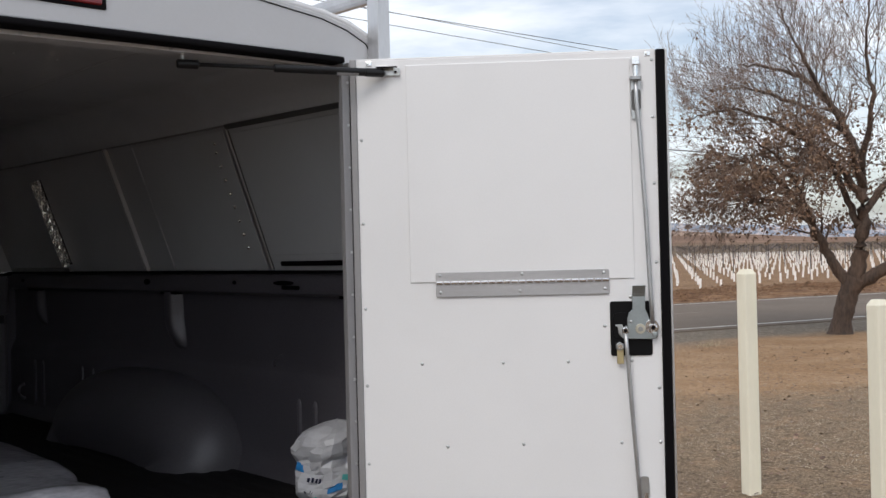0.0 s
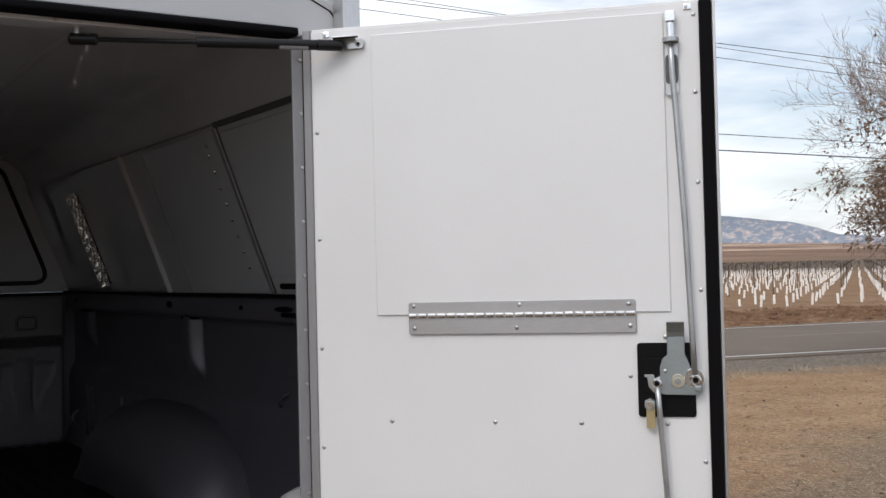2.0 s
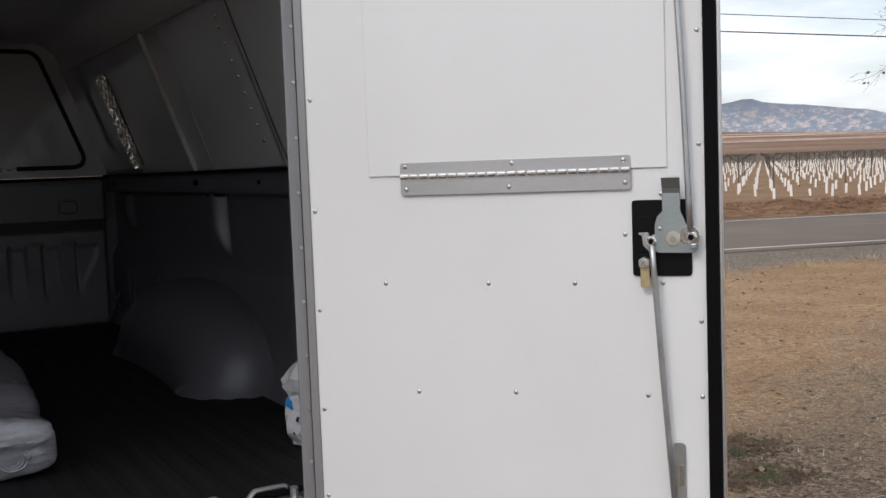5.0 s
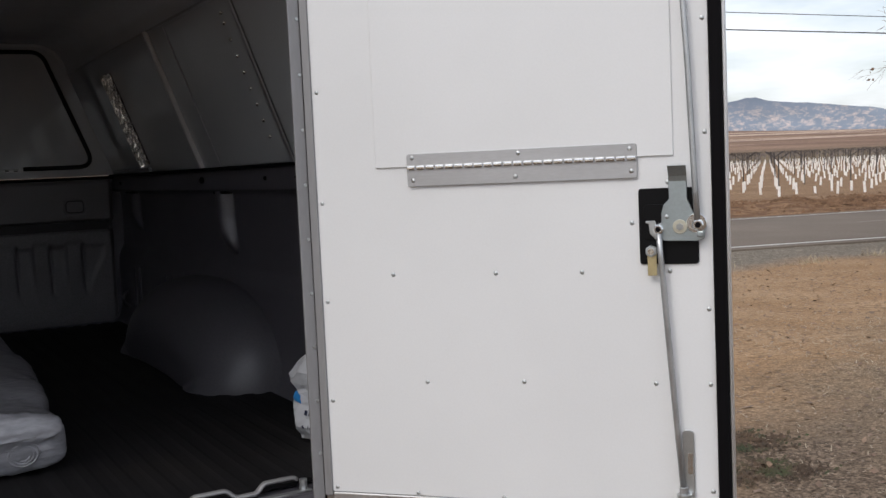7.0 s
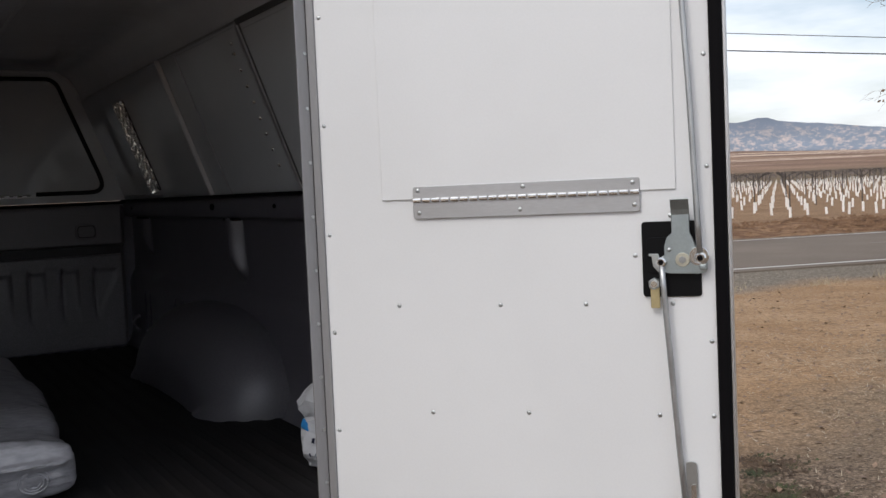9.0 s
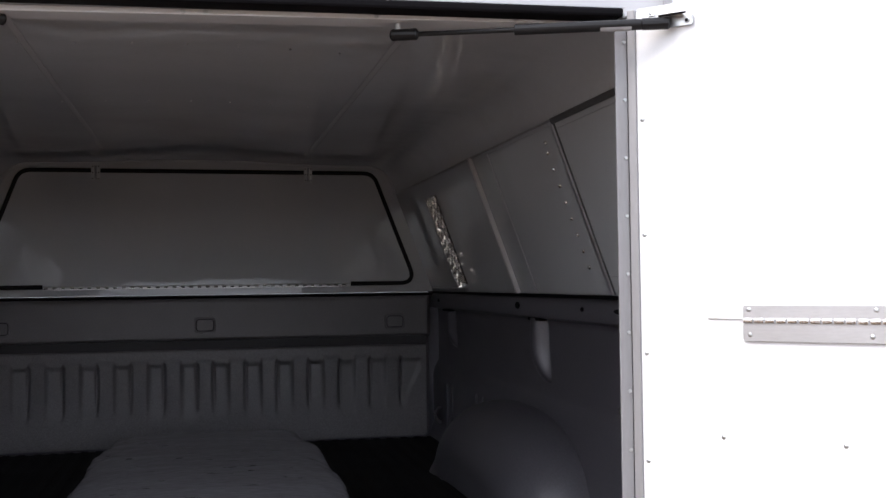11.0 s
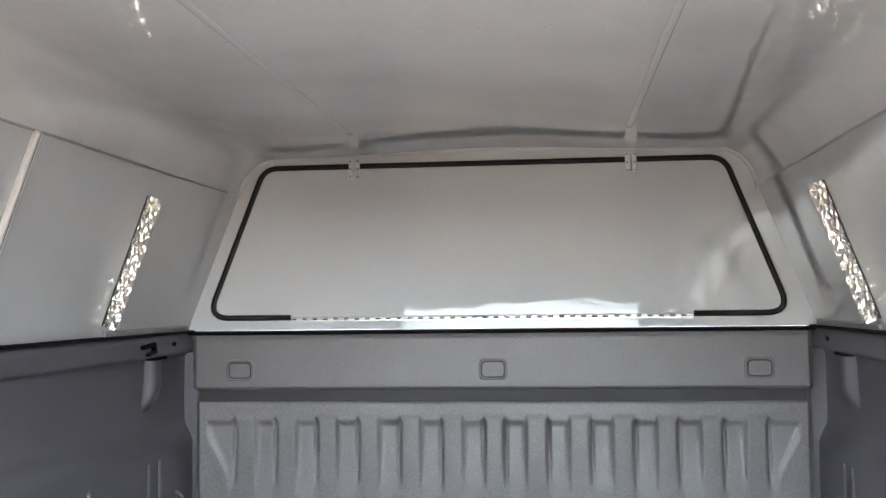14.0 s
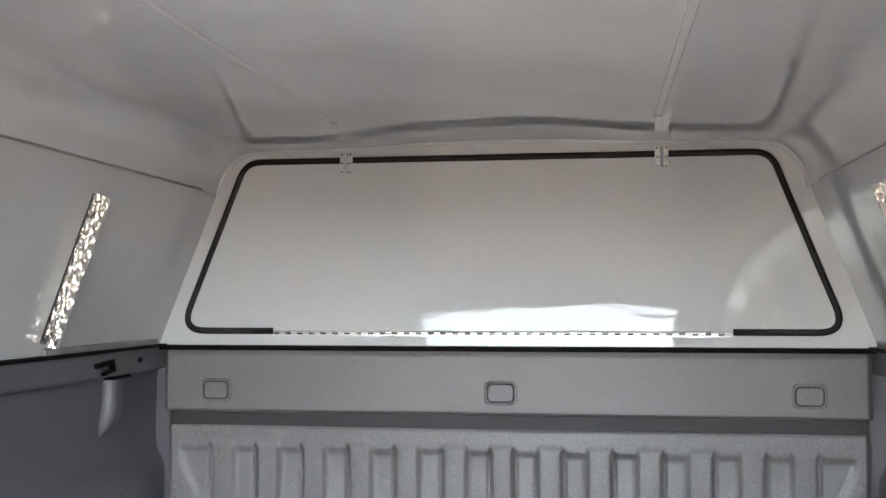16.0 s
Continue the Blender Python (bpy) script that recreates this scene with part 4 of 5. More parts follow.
# ---- rear doors, built flat: u along the door from its hinge, v into its thickness, z up ----
def build_door():
    d = new("canopy_door")
    d["base"] = (0, 0, 0)
    tagged(d, "white riveted canopy door standing open, with rod latch", "door", "rear doors")

    def P(name, bm, mat, label="", parent=None, smooth=False):
        return part(name, bm, mat, parent or d, label, smooth)

    def face_box(u0, z0, u1, z1, v0, v1, b=0.0):
        return box((u0, v0, z0), (u1, v1, z1), b)

    def dome(u, z, r=0.0034, v=0.0, h=0.0016):
        b = bmesh.new()
        bmesh.ops.create_uvsphere(b, u_segments=10, v_segments=6, radius=1, matrix=Matrix.LocRotScale((u, v, z), None, (r, h, r)))
        return b
    P("door_skin", face_box(-0.148, 0.882, 0.4335, 1.8155, 0.0, 0.030, 0.001), DOOR_WHITE, "white painted inner skin")
    P("outer_skin", face_box(-0.16, 0.876, 0.455, 1.818, 0.0305, 0.036, 0.002), CAP_WHITE)
    P("hinge_stile", face_box(-0.160, 0.876, -0.1475, 1.818, -0.004, 0.030, 0.0015), JAMB, "mill aluminium edge")
    top = P("top_rail", face_box(-0.147, 1.8158, 0.4335, 1.8195, 0.0025, 0.030, 0.001), DOOR_WHITE, "white top edge")
    P("bottom_rail", face_box(-0.147, 0.868, 0.4335, 0.8815, -0.002, 0.030, 0.002), ALU, "aluminium bottom edge")
    P("lock_seal", face_box(0.4335, 0.878, 0.4508, 1.818, -0.006, 0.024, 0.003), RUBBER, "black rubber edge seal")
    P("lock_stile", face_box(0.4512, 0.878, 0.4560, 1.818, -0.001, 0.0300, 0.001), ALU)
    P("raised_panel", box((-0.050, -0.0030, 1.378), (0.384, 0.0005, 1.8035), 0.0009, 1), DOOR_WHITE, "white raised upper panel")
    # hinge leaf under the panel
    leaf = P("hinge_leaf", plate(rounded([(0.0, 1.349), (0.335, 1.349), (0.335, 1.397), (0.0, 1.397)], 0.004, 3), 0.0025, 0.0006, "y", -0.0048, segments=1), ALU_PLATE, "brushed aluminium piano hinge")
    n = 23
    for i in range(n):
        u = 0.335 * i / n
        P("knuckle", rod((u + 0.0014, -0.0062, 1.3765), (u + 0.335 / n - 0.0014, -0.0062, 1.3765), 0.0034, sides=10), CHROME, parent=leaf)
    for u, z in ((0.008, 1.391), (0.168, 1.391), (0.325, 1.390), (0.009, 1.358), (0.163, 1.358), (0.327, 1.359)):
        P("screw", dome(u, z, 0.0034, -0.0048, 0.0015), STEEL, parent=leaf, smooth=True)
    # rivets of the skin
    spots = [(-0.140, z) for z in (1.66, 1.496, 1.329, 1.178, 1.025, 0.889)] + [(0.426, z) for z in (1.798, 1.688, 1.560, 1.408, 1.166, 1.061, 0.91)]
    spots += [(-0.031, 1.219), (0.127, 1.219), (0.253, 1.219), (0.375, 1.219), (0.015, 1.057), (0.163, 1.060), (0.352, 1.061), (-0.008, 0.886), (0.126, 0.886), (0.27, 0.886),
              (0.375, 1.342), (0.325, 1.287), (0.379, 1.385), (0.381, 1.432)]
    for u, z in spots:
        P("rivet", dome(u, z), STEEL, smooth=True)
    for u in (-0.122, 0.418):
        P("corner_clip", box((u - 0.006, -0.0016, 1.804), (u + 0.006, 0.006, 1.8145), 0.002), CHROME, parent=top)
        P("clip_screw", dome(u - 0.002, 1.809, 0.0026, -0.0016, 0.0012), STEEL, parent=top, smooth=True)
    # latch
    pan = P("latch_pan", plate(rounded([(0.335, 1.229), (0.415, 1.229), (0.415, 1.334), (0.335, 1.334)], 0.005, 3), 0.003, 0.0008, "y", -0.0032, segments=1), BLACK_PAN, "black recessed latch pan")
    P("pan_hollow", plate(rounded([(0.341, 1.262), (0.372, 1.262), (0.372, 1.312), (0.341, 1.312)], 0.008, 4), 0.002, 0.0006, "y", -0.005, segments=1), BLACK_PAN, parent=pan)
    body = rounded([(0.366, 1.262), (0.412, 1.261), (0.424, 1.263), (0.424, 1.288), (0.410, 1.297), (0.4055, 1.310), (0.4015, 1.318), (0.4015, 1.345), (0.377, 1.345), (0.377, 1.318), (0.370, 1.312), (0.3665, 1.300)],
                   (0.006, 0.0, 0.008, 0.010, 0.006, 0.004, 0.004, 0.0, 0.0, 0.004, 0.004, 0.004), 3)
    lever = P("lever", plate(body, 0.0035, 0.0008, "y", -0.0125, segments=1), LEVER, "zinc plated steel latch lever")
    tab = [(-0.0125, 1.343), (-0.0145, 1.350), (-0.0195, 1.357), (-0.0250, 1.364)]
    b = bmesh.new()
    vs = [[b.verts.new((u, v + 0.0, z)) for v, z in tab] for u in (0.377, 0.4015)]
    vt = [[b.verts.new((u, v + 0.003, z + 0.0008)) for v, z in tab] for u in (0.377, 0.4015)]
    for i in range(3):
        b.faces.new((vs[0][i], vs[1][i], vs[1][i + 1], vs[0][i + 1]))
        b.faces.new((vt[0][i + 1], vt[1][i + 1], vt[1][i], vt[0][i]))
        b.faces.new((vs[0][i], vs[0][i + 1], vt[0][i + 1], vt[0][i]))
        b.faces.new((vs[1][i + 1], vs[1][i], vt[1][i], vt[1][i + 1]))
    b.faces.new((vs[0][3], vs[1][3], vt[1][3], vt[0][3]))
    bmesh.ops.recalc_face_normals(b, faces=b.faces)
    P("thumb_tab", b, LEVER, parent=lever)
    arm = [(0.3445, 1.2895), (0.3575, 1.2895), (0.359, 1.284), (0.366, 1.287), (0.370, 1.28), (0.370, 1.263), (0.358, 1.263), (0.350, 1.272), (0.3485, 1.2855), (0.3445, 1.2865)]
    P("cam_arm", plate(arm, 0.003, 0.0006, "y", -0.0088, segments=1), STEEL, parent=lever)
    P("pivot_washer", rod((0.391, -0.0150, 1.281), (0.391, -0.0125, 1.281), 0.0098, sides=24, b_edge=0.0006), WASHER, "pale yellow zinc pivot washer", parent=lever)
    P("pivot_bolt", rod((0.391, -0.0185, 1.281), (0.391, -0.0150, 1.281), 0.0050, sides=6), ROD, parent=lever)
    P("eye_boss", rod((0.413, -0.0142, 1.2855), (0.413, -0.0112, 1.2855), 0.0135, sides=28, b_edge=0.0008), CHROME, parent=lever)
    P("eye_clip", box((0.4135, -0.018, 1.2665), (0.4225, -0.0125, 1.2745), 0.0015), LEVER, parent=lever)
    for u, z, r in ((0.415, 1.283, 0.0078), (0.362, 1.278, 0.0070)):
        e = P("rod_eye", rod((u, -0.020, z), (u, -0.011, z), r, sides=20, b_edge=0.0018), CHROME, parent=lever)
        P("eye_hole", rod((u, -0.0206, z), (u, -0.0198, z), r * 0.5, sides=14), RUBBER, parent=lever)
    P("rivet", dome(0.3735, 1.295, 0.003, -0.0125), STEEL, parent=lever, smooth=True)
    lock = P("cam_lock", rod((0.3515, -0.016, 1.248), (0.3515, -0.003, 1.248), 0.0085, sides=6, b_edge=0.001), STEEL, "small cam lock with nut")
    P("lock_screw", rod((0.3515, -0.0195, 1.248), (0.3515, -0.016, 1.248), 0.0045, sides=12), TREAD, parent=lock)
    P("lock_cam", plate(rounded([(0.346, 1.214), (0.3585, 1.214), (0.3585, 1.246), (0.346, 1.246)], 0.002, 2), 0.003, 0.0005, "y", -0.0115, segments=1), BRASS, "yellow zinc lock tongue", parent=lock)
    # rods to the top and bottom bolts, with their guides
    up = [(0.4145, -0.0155, 1.286), (0.4125, -0.015, 1.33), (0.4065, -0.013, 1.50), (0.3985, -0.0115, 1.66), (0.3945, -0.0105, 1.72), (0.3940, -0.010, 1.775)]
    P("upper_rod", sweep(up, 0.0042, 10), ROD, "grey galvanised latch rod", smooth=True)
    P("upper_bolt", rod((0.394, -0.010, 1.762), (0.394, -0.010, 1.788), 0.0052, sides=12, b_edge=0.001), CHROME)
    P("bolt_head", box((0.3868, -0.0165, 1.786), (0.4012, -0.004, 1.803), 0.002), CHROME, "bright square bolt head")
    g = P("upper_guide", plate(rounded([(0.3850, 1.684), (0.4040, 1.684), (0.4040, 1.764), (0.3850, 1.764)], 0.006, 4), 0.0025, 0.0005, "y", -0.0050, segments=1), STEEL, "zinc rod guide")
    P("guide_ring", rod((0.394, -0.0105, 1.7585), (0.394, -0.0105, 1.7645), 0.0115, sides=16), ROD, parent=g)
    # grey plate stands in for the shadow of the bent guide
    P("guide_hole", plate(rounded([(0.3858, 1.700), (0.4034, 1.700), (0.4034, 1.742), (0.3858, 1.742)], 0.007, 5), 0.0004, 0, "y", -0.0055), SEAL_GREY, parent=g)
    dn = [(0.3625, -0.0155, 1.275), (0.3645, -0.015, 1.24), (0.372, -0.013, 1.12), (0.380, -0.0115, 1.0), (0.3865, -0.0105, 0.91)]
    P("lower_rod", sweep(dn, 0.0042, 10), ROD, "grey galvanised latch rod", smooth=True)
    P("lower_bolt", rod((0.3875, -0.0105, 0.876), (0.3865, -0.0105, 0.918), 0.0060, sides=12, b_edge=0.001), ROD)
    g = P("lower_guide", plate(rounded([(0.386, 0.900), (0.4015, 0.900), (0.4015, 0.997), (0.386, 0.997)], 0.006, 4), 0.0025, 0.0005, "y", -0.0050, segments=1), STEEL, "zinc rod guide")
    P("guide_ring", rod((0.3875, -0.0105, 0.903), (0.3875, -0.0105, 0.908), 0.0105, sides=16), STEEL, parent=g)
    P("guide_window", plate(rounded([(0.3925, 0.935), (0.3995, 0.935), (0.3995, 0.965), (0.3925, 0.965)], 0.002, 2), 0.0008, 0, "y", -0.0057), CHROME, parent=g)
    # strut bracket
    br = P("strut_bracket", plate(rounded([(-0.1005, 1.784), (-0.061, 1.784), (-0.061, 1.800), (-0.1005, 1.800)], 0.004, 3), 0.003, 0.0006, "y", -0.0055, segments=1), STEEL, "zinc strut bracket")
    P("bracket_arm", box((-0.106, -0.024, 1.7985), (-0.074, -0.003, 1.8010), 0.001), STEEL, parent=br)
    P("bracket_rivet", dome(-0.069, 1.791, 0.0042, -0.0055), STEEL, parent=br, smooth=True)
    P("bracket_hole", rod((-0.069, -0.0074, 1.791), (-0.069, -0.0066, 1.791), 0.0024, sides=10), RUBBER, parent=br)
    P("bracket_strap", box((-0.104, -0.0235, 1.7965), (-0.064, -0.0215, 1.7995), 0.0008), RUBBER, parent=br)
    return d


door = build_door()
ANGLE = -46.92
door_pose = pose(0.700, 0.011, 0, 0, 0, ANGLE)
door.matrix_basis = door_pose
left_door = copy_thing(door, Matrix.Scale(-1, 4, (1, 0, 0)) @ door_pose)
tagged(left_door, "white canopy door standing open on the other side")


def build_strut(s):
    """A gas strut from the header to the open door."""
    a = Vector((s * 0.270, 0.208, 1.7895))
    d = Vector((0.7 - 0.101 * 0.683 - 0.7305 * 0.017, 0.011 + 0.101 * 0.7305 - 0.683 * 0.017, 1.7885))
    b = Vector((s * d.x, d.y, d.z))
    t = thing("gas_strut", a, "black gas strut holding the canopy door open", "gas strut", "gas struts")
    way = (b - a).normalized()
    L = (b - a).length
    part("piston_rod", rod(a + way * 0.02, a + way * L * 0.56, 0.0036, sides=12), STRUT_BLACK, t)
    tube = part("cylinder", rod(a + way * L * 0.45, b - way * 0.028, 0.0078, sides=16, b_edge=0.001), STRUT_BLACK, t, "glossy black cylinder")
    part("label_strip", rod(a + way * (L - 0.085) + Vector((0, 0, -0.0012)), a + way * (L - 0.042) + Vector((0, 0, -0.0012)), 0.0072, sides=16), CAULK, tube, "dull silver label")
    for c, k in ((a, 1), (b, -1)):
        part("end_fitting", rod(c - way * 0.011 * k, c + way * 0.030 * k, 0.0086, sides=14, b_edge=0.003), STRUT_BLACK, t)
    part("ball_stud", rod(a, a + Vector((0, 0, 0.0190)), 0.0042, sides=10), STEEL, t)
    part("ball_stud", rod(b, b + Vector((0, 0, 0.010)), 0.0042, sides=10), STEEL, t)


build_strut(1)
build_strut(-1)


def build_rack():
    r = thing("roof_rack", (0, 1.3, 1.83), "mill aluminium ladder rack on the canopy roof", "roof rack")
    for s in (-1, 1):
        for y in (0.132, 2.3):
            z0 = 1.82 if y < 1 else 1.874
            p = part("post", box((s * 0.655, y - 0.017, z0), (s * 0.686, y + 0.017, 2.10), 0.002), ALU, r, "square aluminium post")
            part("foot", box((s * 0.650, y - 0.017, z0 - 0.004), (s * 0.69, y + 0.021, z0 + 0.003), 0.001), ALU, p)
        part("side_rail", rod((s * 0.670, 0.155, 1.962), (s * 0.670, 2.32, 1.962), 0.017, sides=14), ALU, r, "round side rail")
    for y in (0.133, 2.3):
        part("crossbar", rod((-0.70, y, 2.10), (0.70, y, 2.10), 0.018, sides=14), ALU, r)


build_rack()


# ---- things on the bed floor ----
def build_wrapped_slab():
    """A rolled foam mattress, flattened, in stretch wrap that is pulled in near one end."""
    Y0, LONG, LOW, HIGH = 0.548, 1.38, 0.8765, 0.996

    def place(u, v):
        a = 2 * math.pi * u
        c, e = math.cos(a), math.sin(a)
        ex, ez = math.copysign(abs(c) ** 0.24, c), math.copysign(abs(e) ** 0.36, e)
        d = LONG * v ** 1.7
        near, far = min(1.0, d / 0.022), min(1.0, (LONG - d) / 0.06)
        shrink = min((1 - (1 - near) ** 2) ** 0.5, (1 - (1 - far) ** 2) ** 0.5)
        wide = 0.274 - 0.018 * math.exp(-((d - 0.125) / 0.045) ** 2) + 0.036 * smoothstep(0.14, 0.45, d) * 0.7 - 0.03 * smoothstep(0.95, 1.38, d) + 0.005 * math.sin(d * 13)
        tall = (HIGH - LOW) / 2 * (0.80 + 0.20 * smoothstep(0.04, 0.3, d) + 0.05 * math.exp(-((d - 0.03) / 0.025) ** 2))
        x = 0.006 + ex * wide * (0.82 + 0.18 * shrink)
        y = Y0 + d
        z = LOW + tall * (1 + ez * shrink)
        if ez > 0:
            z += 0.010 * (1 - (abs(x) / 0.3) ** 2) * shrink
            # taut lines of the film across the top, closest near the gathered end
            z += 0.0022 * max(0.0, noise.noise((x * 1.5, y * 75, 2.0))) * (1 - smoothstep(0.1, 0.5, d)) + 0.0012 * max(0.0, noise.noise((x * 4 + y * 9, y * 34 - x * 12, 5.0)))
        crumple = 0.004 * noise.noise((x * 9, y * 5, z * 11)) + 0.002 * noise.noise((x * 31, y * 17, z * 33))
        end = 1 - smoothstep(0.0, 0.10, d)
        crumple += end * (0.006 * abs(noise.noise((x * 34, y * 22, z * 60))) - 0.002)
        # a thin fold of film stands out along the near edge
        y -= 0.011 * math.exp(-((z - 0.942) / 0.007) ** 2) * (1 - smoothstep(0.0, 0.02, d))
        return (x + crumple * (1 if ex > 0 else -1), y + crumple * 0.6, max(0.8762, z + crumple * 0.8))
    bm = grid(150, 190, place)
    bmesh.ops.remove_doubles(bm, verts=bm.verts, dist=0.0002)
    slab = thing("wrapped_mattress", (0.02, 1.2, 0.876), "folded foam mattress wrapped in crinkled clear plastic", "mattress")
    part("wrapped_body", bm, WRAP, slab, smooth=True)
    # the rolled end shows as a coil in the end face
    coil = []
    for i in range(70):
        a, r = i * 0.27, 0.022 - 0.013 * i / 69 + 0.002 * noise.noise((i * 0.2, 1, 4))
        coil.append((0.208 + r * 1.25 * math.cos(a), Y0 - 0.0005 + 0.003 * i / 69, 0.912 + r * math.sin(a)))
    part("rolled_end", sweep(coil, [0.0020 + 0.0008 * math.sin(i * 1.9) for i in range(70)], 6, up=(0, 1, 0)), WRAP, slab, "coil of crinkled clear film", smooth=True)
    part("film_fold", sweep([(-0.24 + 0.47 * i / 40, Y0 - 0.011 + 0.002 * math.sin(i * 1.3), 0.942 + 0.003 * noise.noise((i * 0.3, 0, 0))) for i in range(41)], 0.0026, 6, flat=0.6), WRAP, slab, "taut fold of clear film", smooth=True)


build_wrapped_slab()


def build_bag():
    def place(u, v):
        a = 2 * math.pi * u
        h = v
        r = (0.079 + 0.008 * math.sin(2 * a + 1)) * (0.93 + 0.13 * smoothstep(0.57, 0.63, h)) * max(0.0, 1 - max(0.0, (h - 0.66) / 0.34) ** 2.2) ** 0.5 * (0.8 + 0.2 * smoothstep(0, 0.15, h))
        crumple = 0.016 * noise.noise((math.cos(a) * 2.2, math.sin(a) * 2.2, h * 2.4)) - 0.014 * abs(noise.noise((math.cos(a) * 3.4, math.sin(a) * 3.4, h * 2.6 + 2 + 0.9 * a))) - 0.006 * abs(noise.noise((math.cos(a) * 8, math.sin(a) * 8, h * 6 + 1.5 * a))) + 0.012
        r += crumple * (1 - smoothstep(0.85, 1.0, h))
        x = 0.762 + r * math.cos(a) + 0.012 * h
        y = 0.455 + r * 1.05 * math.sin(a) - 0.02 * h
        return (min(x, 0.828), y, 0.878 + 0.180 * h + 0.008 * noise.noise((a, h * 6, 3)) * smoothstep(0.05, 0.2, h))
    # the film creases into flat facets
    nu, nv = 30, 18
    rnd = random.Random(5)
    lattice = [[Vector(place((i + (rnd.uniform(-0.35, 0.35) if 0 < j < nv else 0)) / nu, min(1.0, max(0.0, (j + (rnd.uniform(-0.3, 0.3) if 0 < j < nv else 0)) / nv)))) for j in range(nv + 1)] for i in range(nu)]

    def faceted(u, v):
        fu, fv = (u % 1.0) * nu, max(0.0, min(0.9999, v)) * nv
        i, j = int(fu), int(fv)
        x, y = fu - i, fv - j
        a, b, c, d = lattice[i % nu][j], lattice[(i + 1) % nu][j], lattice[(i + 1) % nu][j + 1], lattice[i % nu][j + 1]
        return a + (b - a) * x + (c - b) * y if x > y else a + (c - d) * x + (d - a) * y
    bm = grid(nu, nv, lambda u, v: faceted(u, v) if v < 1 else lattice[round(u * nu) % nu][nv])
    bmesh.ops.remove_doubles(bm, verts=bm.verts, dist=0.0004)
    for f in bm.faces[:]:
        if len(f.verts) == 4:
            vs = list(f.verts)
            bmesh.utils.face_split(f, vs[0], vs[2])
    bag = thing("plastic_bag", (0.74, 0.46, 0.877), "crumpled white plastic carrier bag with blue and teal print", "bag")
    part("bag_body", bm, BAG, bag)
    # the print: patches of the bag's own skin laid just proud of it
    def patch(name, u0, u1, v0, v1, mat, cut=0.0):
        def q(u, v):
            uu, vv = u0 + (u1 - u0) * u, v0 + (v1 - v0) * v + cut * u
            a = faceted(uu, vv)
            c = Vector((0.764, 0.45, a.z))
            return a + (a - c).normalized() * 0.0018
        part(name, grid(8, 8, q), mat, bag, smooth=True)
    patch("print_mark", 0.455, 0.510, 0.44, 0.54, BAG_BLUE, -0.05)
    patch("print_mark", 0.635, 0.685, 0.17, 0.27, BAG_BLUE, 0.04)
    patch("print_mark", 0.675, 0.710, 0.33, 0.40, BAG_TEAL)
    patch("print_mark", 0.560, 0.580, 0.05, 0.10, BAG_TEAL, 0.03)
    for k in range(4):
        patch("print_bar", 0.530 + 0.017 * k, 0.540 + 0.017 * k, 0.30, 0.335 + 0.010 * (k % 2), BAG_BLACK)
    for k in range(3):
        patch("print_bar", 0.520 + 0.020 * k, 0.527 + 0.020 * k, 0.15, 0.18, BAG_BLACK, 0.02)


build_bag()


# ---- outside: posts, tree, cables, vineyard ----
def build_post(x, y, top):
    z0 = ground_z(x, y)
    p = thing("fence_post", (x, y, z0), "square cream painted wooden post standing in the earth", "post", "cream posts")
    w = 0.041
    bm = box((x - w, y - w, z0 - 0.03), (x + w, y + w, top), 0.008)
    bmesh.ops.rotate(bm, verts=bm.verts, cent=(x, y, 0), matrix=Matrix.Rotation(radians(-22), 3, "Z"))
    part("shaft", bm, POST_CREAM, p)
    cap = bmesh.new()
    vs = [cap.verts.new((x + a * w * 0.92, y + b * w * 0.92, top - 0.002)) for a, b in ((-1, -1), (1, -1), (1, 1), (-1, 1))]
    us = [cap.verts.new((x + a * w * 0.55, y + b * w * 0.55, top + 0.022)) for a, b in ((-1, -1), (1, -1), (1, 1), (-1, 1))]
    cap.faces.new(us), cap.faces.new(vs[::-1])
    for i in range(4):
        cap.faces.new((vs[i], vs[(i + 1) % 4], us[(i + 1) % 4], us[i]))
    bmesh.ops.rotate(cap, verts=cap.verts, cent=(x, y, 0), matrix=Matrix.Rotation(radians(-22), 3, "Z"))
    part("bevelled_top", cap, POST_CREAM, p)


build_post(4.666, 1.693, 1.27)
build_post(4.394, 0.808, 1.125)


